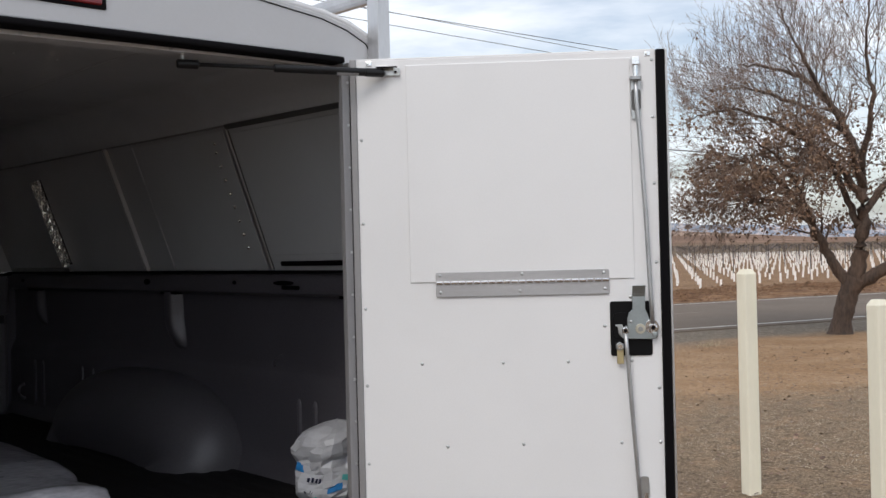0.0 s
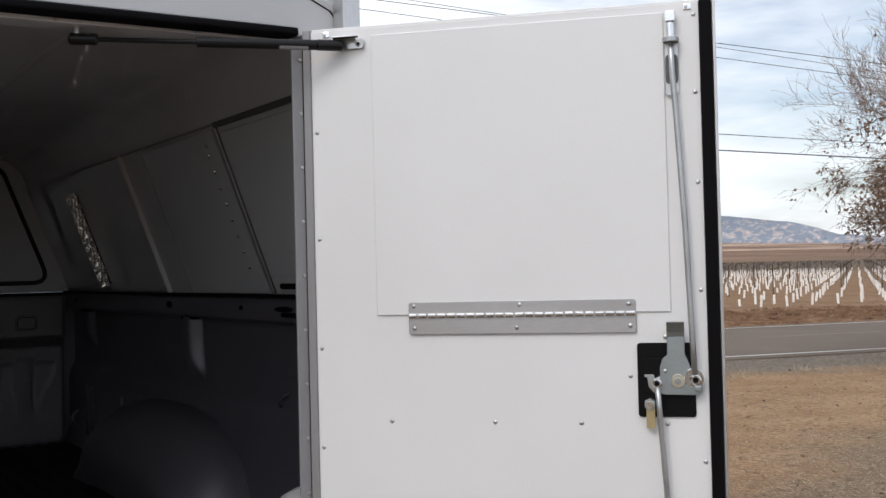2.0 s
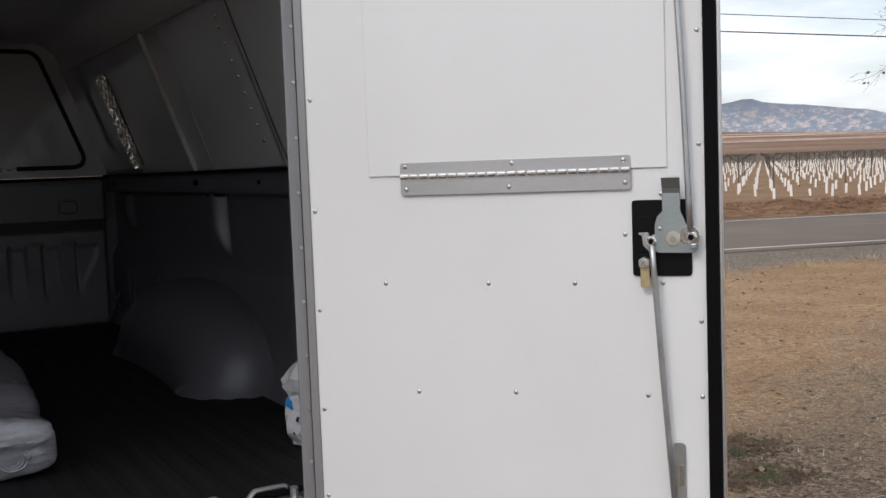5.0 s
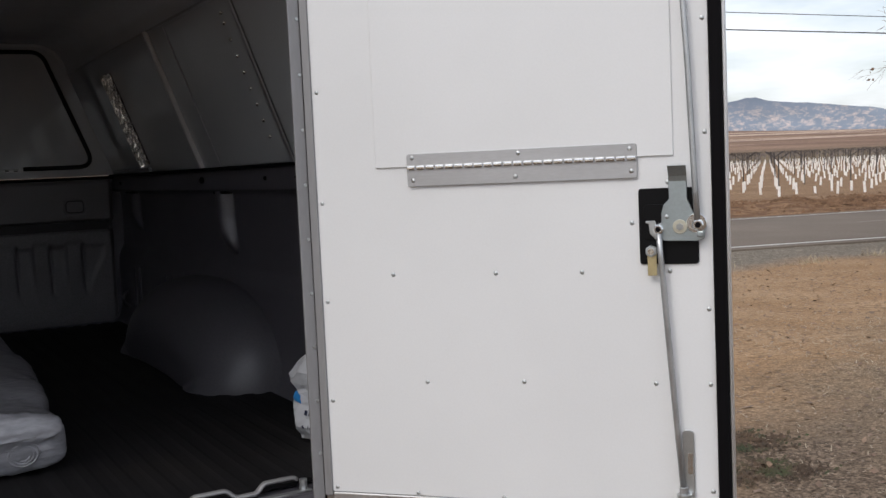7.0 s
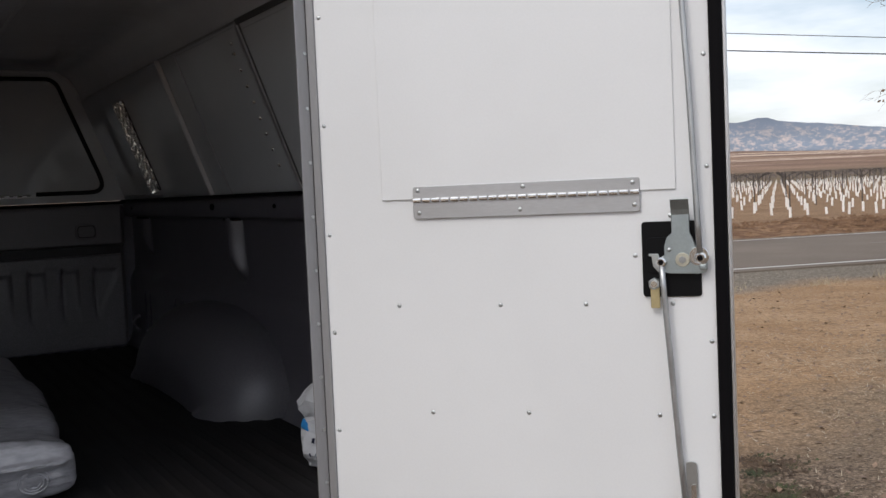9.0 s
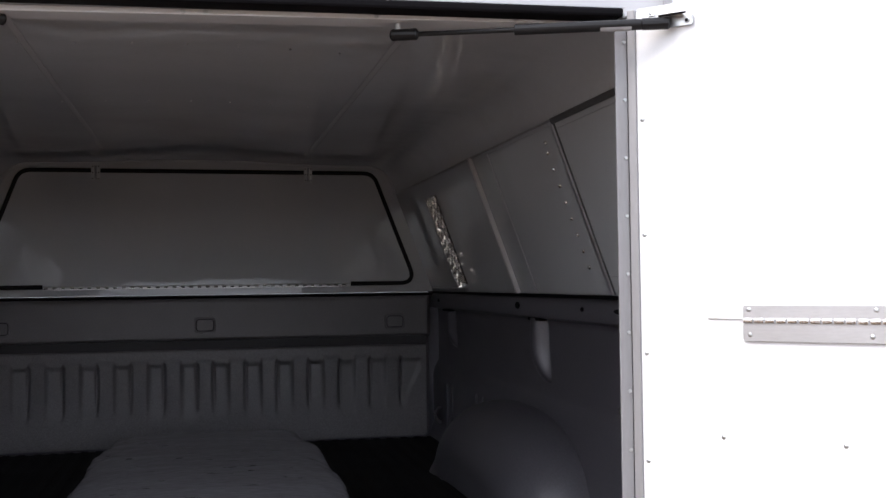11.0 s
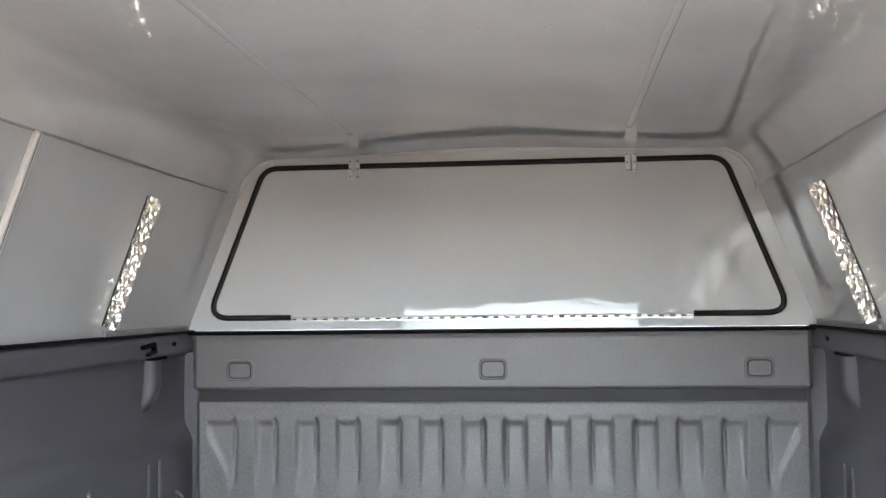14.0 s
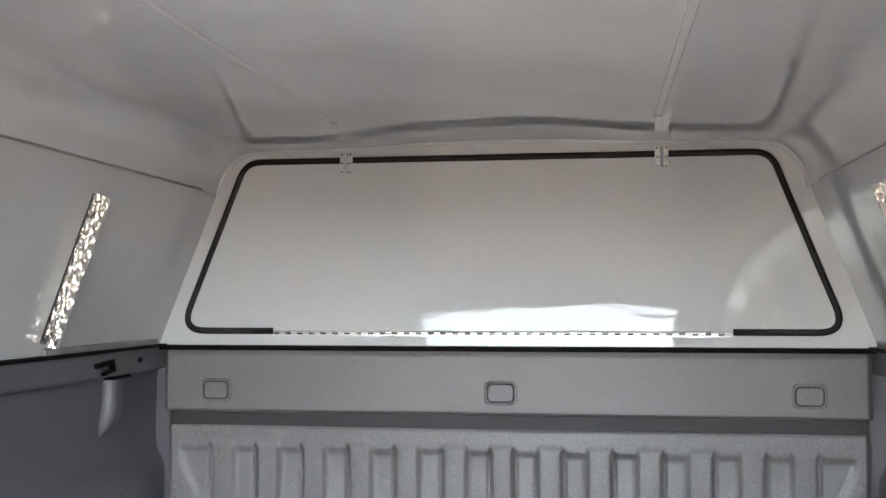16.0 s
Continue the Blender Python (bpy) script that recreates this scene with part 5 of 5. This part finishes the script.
def build_tree(x, y):
    rnd = random.Random(7)
    z0 = ground_z(x, y)
    base = Vector((x, y, z0 - 0.08))
    tree = thing("tree", (x, y, z0), "leaning bare tree with brown bark and clumps of dry russet leaves", "tree")
    right, deep, up = Vector((0.42, -0.91, 0)).normalized(), Vector((0.90, 0.42, 0)).normalized(), Vector((0, 0, 1))

    def at(r, h, d=0.0):
        return base + right * ((r * 0.82 if r < 0 else r) - 0.13) + up * h + deep * d

    def curve(ctrl, per=7, shake=0.018):
        out = []
        for i in range(len(ctrl) - 1):
            w = [ctrl[max(0, min(len(ctrl) - 1, i + k))] for k in (-1, 0, 1, 2)]
            for j in range(per):
                q = j / per
                p = 0.5 * (2 * w[1] + (w[2] - w[0]) * q + (2 * w[0] - 5 * w[1] + 4 * w[2] - w[3]) * q ** 2 + (3 * w[1] - w[0] - 3 * w[2] + w[3]) * q ** 3)
                out.append(p + Vector((rnd.gauss(0, shake), rnd.gauss(0, shake), rnd.gauss(0, shake))) * (1 if out else 0))
        return out + [ctrl[-1]]
    # trunk
    ring = curve([at(-0.02, 0), at(0.03, 0.35), at(0.13, 0.75), at(0.27, 1.08)], 5, 0.0)
    bm = sweep(ring, [0.235 - 0.055 * smoothstep(0, 0.35, i / 15) + 0.008 * math.sin(i * 2.1) + 0.03 * smoothstep(0.7, 1, i / 15) for i in range(16)], 16)
    for v in bm.verts:
        v.co += Vector((noise.noise(v.co * 2.6), noise.noise(v.co * 2.6 + Vector((5, 0, 0))), 0)) * 0.05
    part("trunk", bm, BARK, tree, "thick furrowed brown trunk", smooth=True)
    # main limbs: a run of places (across, up, deep), the radius at its root
    limbs = [
        ([(0.17, 0.92), (-0.22, 1.5), (-0.58, 2.15), (-1.15, 2.85, -0.3), (-2.0, 3.25, -0.6), (-2.75, 3.05, -0.8)], 0.125),
        ([(0.26, 1.0), (0.40, 1.8), (0.42, 2.7), (0.20, 3.7, 0.2), (-0.45, 4.6, 0.3), (-1.2, 4.95, 0.3), (-2.0, 5.1, 0.3)], 0.165),
        ([(0.28, 0.98), (0.90, 1.35), (1.5, 2.1, 0.3), (2.2, 3.2, 0.5), (2.6, 4.5, 0.6)], 0.15),
        ([(0.40, 2.55), (-0.2, 3.25, -0.4), (-1.15, 3.85, -0.8), (-2.2, 4.1, -1.0), (-3.0, 3.95, -1.1)], 0.085),
        ([(0.38, 3.0), (0.62, 4.1, -0.3), (0.55, 5.2, -0.5), (0.7, 6.5, -0.6)], 0.075),
        ([(0.38, 2.2), (1.05, 3.1, 0.5), (1.45, 4.4, 0.8), (1.7, 5.9, 1.0)], 0.085),
        ([(-0.58, 2.15), (-1.35, 2.5, 0.4), (-2.2, 2.6, 0.7), (-2.9, 2.35, 0.9)], 0.06),
        ([(0.20, 3.7, 0.2), (-0.8, 4.3, 0.6), (-1.9, 4.75, 1.0), (-2.9, 4.8, 1.2)], 0.07),
        ([(0.34, 2.0), (0.0, 2.9, 0.7), (-0.7, 3.5, 1.2), (-1.5, 3.6, 1.6), (-2.2, 3.3, 1.8)], 0.08),
        ([(-0.45, 1.8), (-0.7, 2.6, -0.6), (-1.2, 3.3, -1.1), (-2.0, 3.7, -1.4)], 0.07),
        ([(0.42, 2.7), (0.2, 3.6, -0.6), (-0.4, 4.6, -1.0), (-0.8, 5.3, -1.2), (-1.1, 5.9, -1.3)], 0.075),
    ]
    twigs, tips = bmesh.new(), []

    def shoot(p, d, length, r, depth, wood):
        n = max(3, int(length / 0.22))
        q, way, pts = p.copy(), d.normalized(), [p.copy()]
        for i in range(n):
            h = q.z - z0
            pull = 0.06 if h > 3.6 else -0.05          # high shoots turn up, low ones hang
            way = (way + Vector((rnd.gauss(0, 0.13), rnd.gauss(0, 0.13), rnd.gauss(pull, 0.10)))).normalized()
            q = q + way * (length / n)
            pts.append(q.copy())
        sweep(pts, [max(0.0022, r * (1 - 0.85 * i / n)) for i in range(n + 1)], 5 if depth == 1 else 3, bm=wood if depth == 1 else twigs)
        if depth >= 2:
            tips.append(pts)
        if depth < 4:
            for k in range({1: 7, 2: 4, 3: 2}[depth]):
                i = rnd.randrange(1, len(pts))
                out = way.cross(Vector((rnd.uniform(-1, 1), rnd.uniform(-1, 1), rnd.uniform(-1, 1)))).normalized()
                shoot(pts[i], (pts[i] - pts[i - 1]).normalized() + out * rnd.uniform(0.45, 0.9) + up * (0.2 if pts[i].z - z0 > 3.4 else -0.05),
                      length * rnd.uniform(0.42, 0.75), max(0.0035, r * 0.5), depth + 1, wood)
    for ctrl, r0 in limbs:
        pts = curve([at(*c) for c in ctrl])
        n = len(pts) - 1
        wood = sweep(pts, [r0 * (1 - 0.92 * (i / n) ** 0.7) for i in range(n + 1)], 9)
        count = 20
        for k in range(count):
            f = 0.25 + 0.75 * (k + rnd.random()) / count
            i = min(n - 1, int(f * n))
            along = (pts[i + 1] - pts[i]).normalized()
            out = along.cross(Vector((rnd.uniform(-1, 1), rnd.uniform(-1, 1), rnd.uniform(-1, 1)))).normalized()
            shoot(pts[i], along * 0.8 + out * rnd.uniform(0.4, 0.9) + up * 0.12, rnd.uniform(0.7, 1.35) * (1.1 - 0.4 * f), max(0.007, r0 * 0.20 * (1.2 - f)), 1, wood)
        part("limb", wood, BARK, tree, "crooked dark limb with its branches", smooth=True)
    tagged(part("twig_mass", twigs, TWIG, tree, "mass of fine bare twigs"), kind="stuff")
    # dry leaves cling to the lower half of the crown
    verts, faces = [], []
    for pts in tips:
        for p in pts:
            hgt = p.z - z0
            clump = noise.noise((p.x * 1.4, p.y * 1.4, p.z * 1.4)) + 0.35
            dense = (1 - smoothstep(2.9, 4.4, hgt)) * smoothstep(1.5, 2.1, hgt) * max(0.0, min(1.0, clump * 0.9 + 0.25)) + 0.006
            dense *= 0.25 + 0.75 * smoothstep(-2.9, -1.3, (p - base).dot(right)) + 0.35 * smoothstep(-0.9, 0.2, (p - base).dot(right))
            if rnd.random() > 0.42 * dense:
                continue
            for _ in range(2):
                c = p + Vector((rnd.gauss(0, 0.05), rnd.gauss(0, 0.05), rnd.gauss(-0.04, 0.05)))
                a = Vector((rnd.gauss(0, 1), rnd.gauss(0, 1), rnd.gauss(-0.8, 1))).normalized()
                b = a.orthogonal().normalized()
                b.rotate(Matrix.Rotation(rnd.uniform(0, 6.28), 3, a))
                L, W = rnd.uniform(0.05, 0.10), rnd.uniform(0.018, 0.034)
                bend = a.cross(b) * 0.015
                i = len(verts)
                verts += [c, c + a * L * 0.5 + b * W + bend, c + a * L, c + a * L * 0.5 - b * W + bend]
                faces += [(i, i + 1, i + 2), (i, i + 2, i + 3)]
    me = bpy.data.meshes.new("leaves")
    me.from_pydata([tuple(v) for v in verts], [], faces)
    me.materials.append(LEAF)
    lv = new("leaves", me)
    lv.parent = tree
    lv.matrix_parent_inverse = Matrix.Translation(-Vector((x, y, z0)))
    lv["label"], lv["kind"] = "clumps of dry russet leaves", "stuff"


build_tree(17.3, 7.2)


def build_cables():
    def cable(a, b, r, sag):
        a, b = Vector(a), Vector(b)
        e = b - a
        pts = []
        for i in range(25):
            f = -0.9 + 3.4 * i / 24
            pts.append(a + e * f + Vector((0, 0, sag * (f - 0.5) ** 2 * 0.2)))
        c = part("power_cable", sweep(pts, r, 5), WIRE, None)
        tagged(c, "thin dark overhead power cable", "cable", "overhead cables", "structure")
    cable((19.75, 19.09, 5.06), (28.6, 16.41, 4.72), 0.011, 0.02)
    cable((19.73, 19.10, 4.61), (28.6, 16.41, 4.28), 0.017, 0.02)
    cable((13.0, 21.15, 8.20), (22.6, 18.23, 7.46), 0.010, 0.03)
    cable((10.61, 21.86, 8.13), (22.57, 18.24, 7.06), 0.009, 0.03)
    cable((13.2, 21.08, 8.30), (22.79, 18.17, 7.32), 0.008, 0.03)


build_cables()


def build_vineyard():
    rnd = random.Random(11)
    tubes, posts, vines = [], [], []
    # two blocks of the vineyard, planted in slightly different directions
    for az, a0, a1, pitch, step, loose, every in ((radians(47.0), 34.0, 52.8, 0.62, 5.2, 1.3, 2), (radians(55.3), 52.8, 76.0, 0.80, 3.4, 0.25, 3)):
        row, across = Vector((math.sin(az), math.cos(az), 0)), Vector((math.cos(az), -math.sin(az), 0))
        origin = Vector((24.0, 24.0, 0))
        for i in range(-90, 110):
            for j in range(-12, 45):
                p = origin + across * (i * pitch + rnd.gauss(0, 0.03)) + row * (j * step + (i % 3) * step * 0.35 + rnd.gauss(0, loose))
                s, r = 0.29 * p.x + 0.957 * p.y, math.hypot(p.x, p.y)
                a = math.degrees(math.atan2(p.x, p.y))
                if s < 28.2 or r > 150 or not a0 < a < a1:
                    continue
                q = Vector((p.x, p.y, ground_z(p.x, p.y)))
                if rnd.random() < 0.94:
                    tubes.append((r, q, rnd.gauss(0, 0.05), rnd.gauss(0, 0.05), rnd.uniform(0.38, 0.46) if rnd.random() > 0.08 else 0.24))
                if j % every == 0 and i % 2 == 0:
                    posts.append((r, q + row * 0.3))
                for _ in range(3 if r > 55 else 1):
                    vines.append((r, q + row * rnd.uniform(-3.5, 3.5) + across * rnd.uniform(-0.3, 0.3)))
    az = radians(50.0)
    row, across = Vector((math.sin(az), math.cos(az), 0)), Vector((math.cos(az), -math.sin(az), 0))
    tubes.sort(key=lambda t: t[0])
    posts.sort(key=lambda t: t[0])

    def tube_mesh(h, w=0.045):
        b = bmesh.new()
        bmesh.ops.create_cone(b, cap_ends=False, segments=8, radius1=w, radius2=w * 0.96, depth=h, matrix=Matrix.Translation((0, 0, h / 2)))
        bmesh.ops.create_cone(b, cap_ends=False, segments=8, radius1=w * 0.9, radius2=w * 0.86, depth=h - 0.01, matrix=Matrix.Translation((0, 0, h / 2)))
        me = bpy.data.meshes.new("grow_tube")
        b.to_mesh(me)
        b.free()
        me.materials.append(TUBE)
        return me
    meshes = [tube_mesh(h) for h in (0.37, 0.41, 0.45, 0.39, 0.26)]
    for k, (r, q, a, b, h) in enumerate(tubes[:240]):
        ob = new("grow_tube", meshes[k % 5 if k % 10 != 4 else 1])
        ob.matrix_basis = Matrix.Translation(q - Vector((0, 0, 0.02))) @ Euler((a, b, rnd.uniform(0, 3))).to_matrix().to_4x4()
        tagged(ob, "white plastic grow tube round a young vine", "grow tube", "vine tubes")
    verts, faces = [], []
    for r, q, a, b, h in tubes[240:]:
        i, w = len(verts), 0.046
        for k in range(6):
            c, d = math.cos(k * 1.0472) * w, math.sin(k * 1.0472) * w
            verts += [(q.x + c, q.y + d, q.z - 0.02), (q.x + c + b * h, q.y + d + a * h, q.z + h)]
        for k in range(6):
            m = (k + 1) % 6
            faces.append((i + 2 * k, i + 2 * m, i + 2 * m + 1, i + 2 * k + 1))
    me = bpy.data.meshes.new("far_grow_tubes")
    me.from_pydata(verts, [], faces)
    me.materials.append(TUBE)
    tagged(new("far_grow_tubes", me), "rows of white grow tubes across the far vineyard", "grow tubes", kind="stuff")

    def trellis(q, bm, sides=5):
        rod(q - Vector((0, 0, 0.1)), q + Vector((0, 0, 1.42)), 0.022, sides=sides, bm=bm)
        for sgn in (-1, 1):
            rod(q + Vector((0, 0, 1.22)), q + across * 0.42 * sgn + Vector((0, 0, 1.50)), 0.014, sides=sides, bm=bm)
        return bm
    # nearest trellis posts are things of their own
    base = trellis(Vector((0, 0, 0)), bmesh.new())
    pm = bpy.data.meshes.new("trellis_post")
    base.to_mesh(pm)
    base.free()
    pm.materials.append(POST_DARK)
    for r, q in posts[:60]:
        ob = new("trellis_post", pm)
        ob.location = q
        tagged(ob, "dark steel trellis post with forked arms", "trellis post", "trellis posts")
    verts, faces = [], []
    def bar(a, b, w):
        i = len(verts)
        o = across * w
        verts.extend([tuple(a - o), tuple(a + o), tuple(b + o), tuple(b - o)])
        faces.append((i, i + 1, i + 2, i + 3))
        o = row * w
        verts.extend([tuple(a - o), tuple(a + o), tuple(b + o), tuple(b - o)])
        faces.append((i + 4, i + 5, i + 6, i + 7))
    for r, q in posts[60:]:
        bar(q, q + Vector((0, 0, 1.42)), 0.022)
        for sgn in (-1, 1):
            bar(q + Vector((0, 0, 1.22)), q + across * 0.42 * sgn + Vector((0, 0, 1.50)), 0.015)
    me = bpy.data.meshes.new("far_trellis_posts")
    me.from_pydata(verts, [], faces)
    me.materials.append(POST_DARK)
    tagged(new("far_trellis_posts", me), "dark trellis posts across the far vineyard", "trellis posts", kind="stuff")
    # bare canes and wires along the rows
    verts, faces = [], []
    for r, q in vines:
        for k in range(3 if r < 90 else 2):
            a = q + Vector((0, 0, rnd.uniform(0.85, 1.25)))
            b = a + row * rnd.uniform(-0.6, 0.6) + across * rnd.uniform(-0.3, 0.3) + Vector((0, 0, rnd.uniform(0.0, 0.35)))
            bar(a, b, 0.003 + 0.00004 * r)
    me = bpy.data.meshes.new("vine_canes")
    me.from_pydata(verts, [], faces)
    me.materials.append(VINE)
    tagged(new("vine_canes", me), "bare brown vine canes along the trellis wires", "vines", kind="stuff")


build_vineyard()


def build_ground_cover():
    """Straw, pebbles and low weeds on the yard by the truck."""
    rnd = random.Random(3)
    verts, faces = [], []
    for _ in range(34000):
        x, y = rnd.uniform(1.2, 13), rnd.uniform(-1.0, 11)
        s = 0.29 * x + 0.957 * y
        if s > 14 or (s > 6.5 and rnd.random() < 0.72) or (x < 5.5 and rnd.random() < 0.85):
            continue
        z = ground_z(x, y) + 0.004
        a, L = rnd.uniform(0, 6.28), rnd.uniform(0.015, 0.07)
        d = Vector((math.cos(a), math.sin(a), rnd.uniform(0, 0.25))) * L
        w = Vector((-d.y, d.x, 0)).normalized() * 0.0022
        p = Vector((x, y, z))
        i = len(verts)
        verts += [tuple(p - w), tuple(p + w), tuple(p + d + w * 0.4), tuple(p + d - w * 0.4)]
        faces.append((i, i + 1, i + 2, i + 3))
    me = bpy.data.meshes.new("straw")
    me.from_pydata(verts, [], faces)
    me.materials.append(DRY_GRASS)
    tagged(new("straw", me), "scattered dry straw on the earth", "straw", kind="stuff")
    verts, faces = [], []
    for _ in range(26000):
        x, y = rnd.uniform(1.2, 11), rnd.uniform(-1.0, 10)
        s = 0.29 * x + 0.957 * y
        if y - 0.45 * x > 0.6 + rnd.gauss(0, 0.5) and rnd.random() < 0.86 or s > 14:
            continue
        z, r = ground_z(x, y) - 0.001, rnd.uniform(0.003, 0.009) * (1.7 if rnd.random() < 0.06 else 1.0)
        i = len(verts)
        a = rnd.uniform(0, 6)
        verts += [(x + r * math.cos(a + k * 1.57) * rnd.uniform(0.7, 1.2), y + r * math.sin(a + k * 1.57), z) for k in range(4)] + [(x, y, z + r * rnd.uniform(0.5, 0.9))]
        faces += [(i + k, i + (k + 1) % 4, i + 4) for k in range(4)]
    me = bpy.data.meshes.new("gravel")
    me.from_pydata(verts, [], faces)
    me.materials.append(STONE)
    tagged(new("gravel", me), "loose pale gravel on the yard", "gravel", kind="stuff")
    # fallen leaves and dark scraps
    verts, faces = [], []
    for _ in range(11000):
        x, y = rnd.uniform(1.5, 15), rnd.uniform(-1.5, 11)
        if 0.29 * x + 0.957 * y > 12.5:
            continue
        p = Vector((x, y, ground_z(x, y) + 0.003))
        a, L = rnd.uniform(0, 6.28), rnd.uniform(0.010, 0.048)
        d = Vector((math.cos(a), math.sin(a), rnd.uniform(0, 0.5))) * L
        w = Vector((-d.y, d.x, rnd.uniform(-0.004, 0.004))) * rnd.uniform(0.25, 0.5)
        i = len(verts)
        verts += [tuple(p), tuple(p + d * 0.5 + w), tuple(p + d), tuple(p + d * 0.5 - w)]
        faces += [(i, i + 1, i + 2), (i, i + 2, i + 3)]
    me = bpy.data.meshes.new("leaf_litter")
    me.from_pydata(verts, [], faces)
    me.materials.append(LEAF)
    tagged(new("leaf_litter", me), "dry brown leaf scraps scattered over the yard", "leaf litter", kind="stuff")
    # weeds by the open door
    for cx, cy, sp, n in ((3.66, 2.28, 0.07, 160), (3.56, 2.10, 0.09, 260), (3.34, 1.84, 0.10, 300), (3.40, 1.70, 0.07, 160), (3.13, 1.78, 0.06, 120), (3.72, 2.14, 0.06, 100)):
        verts, faces = [], []
        for _ in range(n):
            x, y = cx + rnd.gauss(0, sp), cy + rnd.gauss(0, sp * 0.7)
            p = Vector((x, y, ground_z(x, y)))
            d = Vector((rnd.gauss(0, 1), rnd.gauss(0, 1), rnd.uniform(0.2, 0.8))).normalized()
            w = d.orthogonal().normalized() * rnd.uniform(0.004, 0.010)
            L = rnd.uniform(0.012, 0.035)
            i = len(verts)
            verts += [tuple(p), tuple(p + d * L * 0.5 + w), tuple(p + d * L), tuple(p + d * L * 0.5 - w)]
            faces += [(i, i + 1, i + 2), (i, i + 2, i + 3)]
        me = bpy.data.meshes.new("weed_patch")
        me.from_pydata(verts, [], faces)
        me.materials.append(WEED_GREEN)
        tagged(new("weed_patch", me), "low patch of green and brown weeds on gravel", "weeds", "weed patches", "stuff")

    # tufts of dry grass along the shoulder
    for d in (5.2, 6.1, 6.5, 7.3, 8.4, 9.9, 11.2, 4.1, 2.9):
        verts, faces = [], []
        c = Vector(along_road(d + rnd.uniform(-0.3, 0.3), 11.9 + rnd.uniform(-0.2, 0.5), 0))
        for _ in range(70):
            x, y = c.x + rnd.gauss(0, 0.22), c.y + rnd.gauss(0, 0.10)
            p = Vector((x, y, ground_z(x, y) - 0.005))
            b = p + Vector((rnd.gauss(0, 0.07), rnd.gauss(0, 0.07), rnd.uniform(0.04, 0.15)))
            w = Vector((rnd.gauss(0, 1), rnd.gauss(0, 1), 0)).normalized() * 0.004
            i = len(verts)
            verts += [tuple(p - w), tuple(p + w), tuple(b)]
            faces.append((i, i + 1, i + 2))
        me = bpy.data.meshes.new("dry_grass_tuft")
        me.from_pydata(verts, [], faces)
        me.materials.append(TUFT)
        tagged(new("dry_grass_tuft", me), "pale tuft of dry grass beside the road", "dry grass", "dry grass tufts", "stuff")

    # clods of turned soil on the bank beyond the road
    verts, faces = [], []
    for _ in range(6500):
        p = RD * rnd.uniform(3, 36) + RN * (rnd.triangular(22.0, 28.4, 26.4))
        r = rnd.uniform(0.02, 0.085) * (1.3 if rnd.random() < 0.15 else 1.0)
        z, i, a = ground_z(p.x, p.y) - 0.01, len(verts), rnd.uniform(0, 6)
        verts += [(p.x + r * math.cos(a + k * 1.257) * rnd.uniform(0.6, 1.3), p.y + r * math.sin(a + k * 1.257), z) for k in range(5)] + [(p.x + r * rnd.uniform(-0.3, 0.3), p.y, z + r * rnd.uniform(0.5, 1.1))]
        faces += [(i + k, i + (k + 1) % 5, i + 5) for k in range(5)]
    me = bpy.data.meshes.new("soil_clods")
    me.from_pydata(verts, [], faces)
    me.materials.append(SOIL)
    tagged(new("soil_clods", me), "clods of turned brown soil on the bank", "soil", kind="stuff")


build_ground_cover()
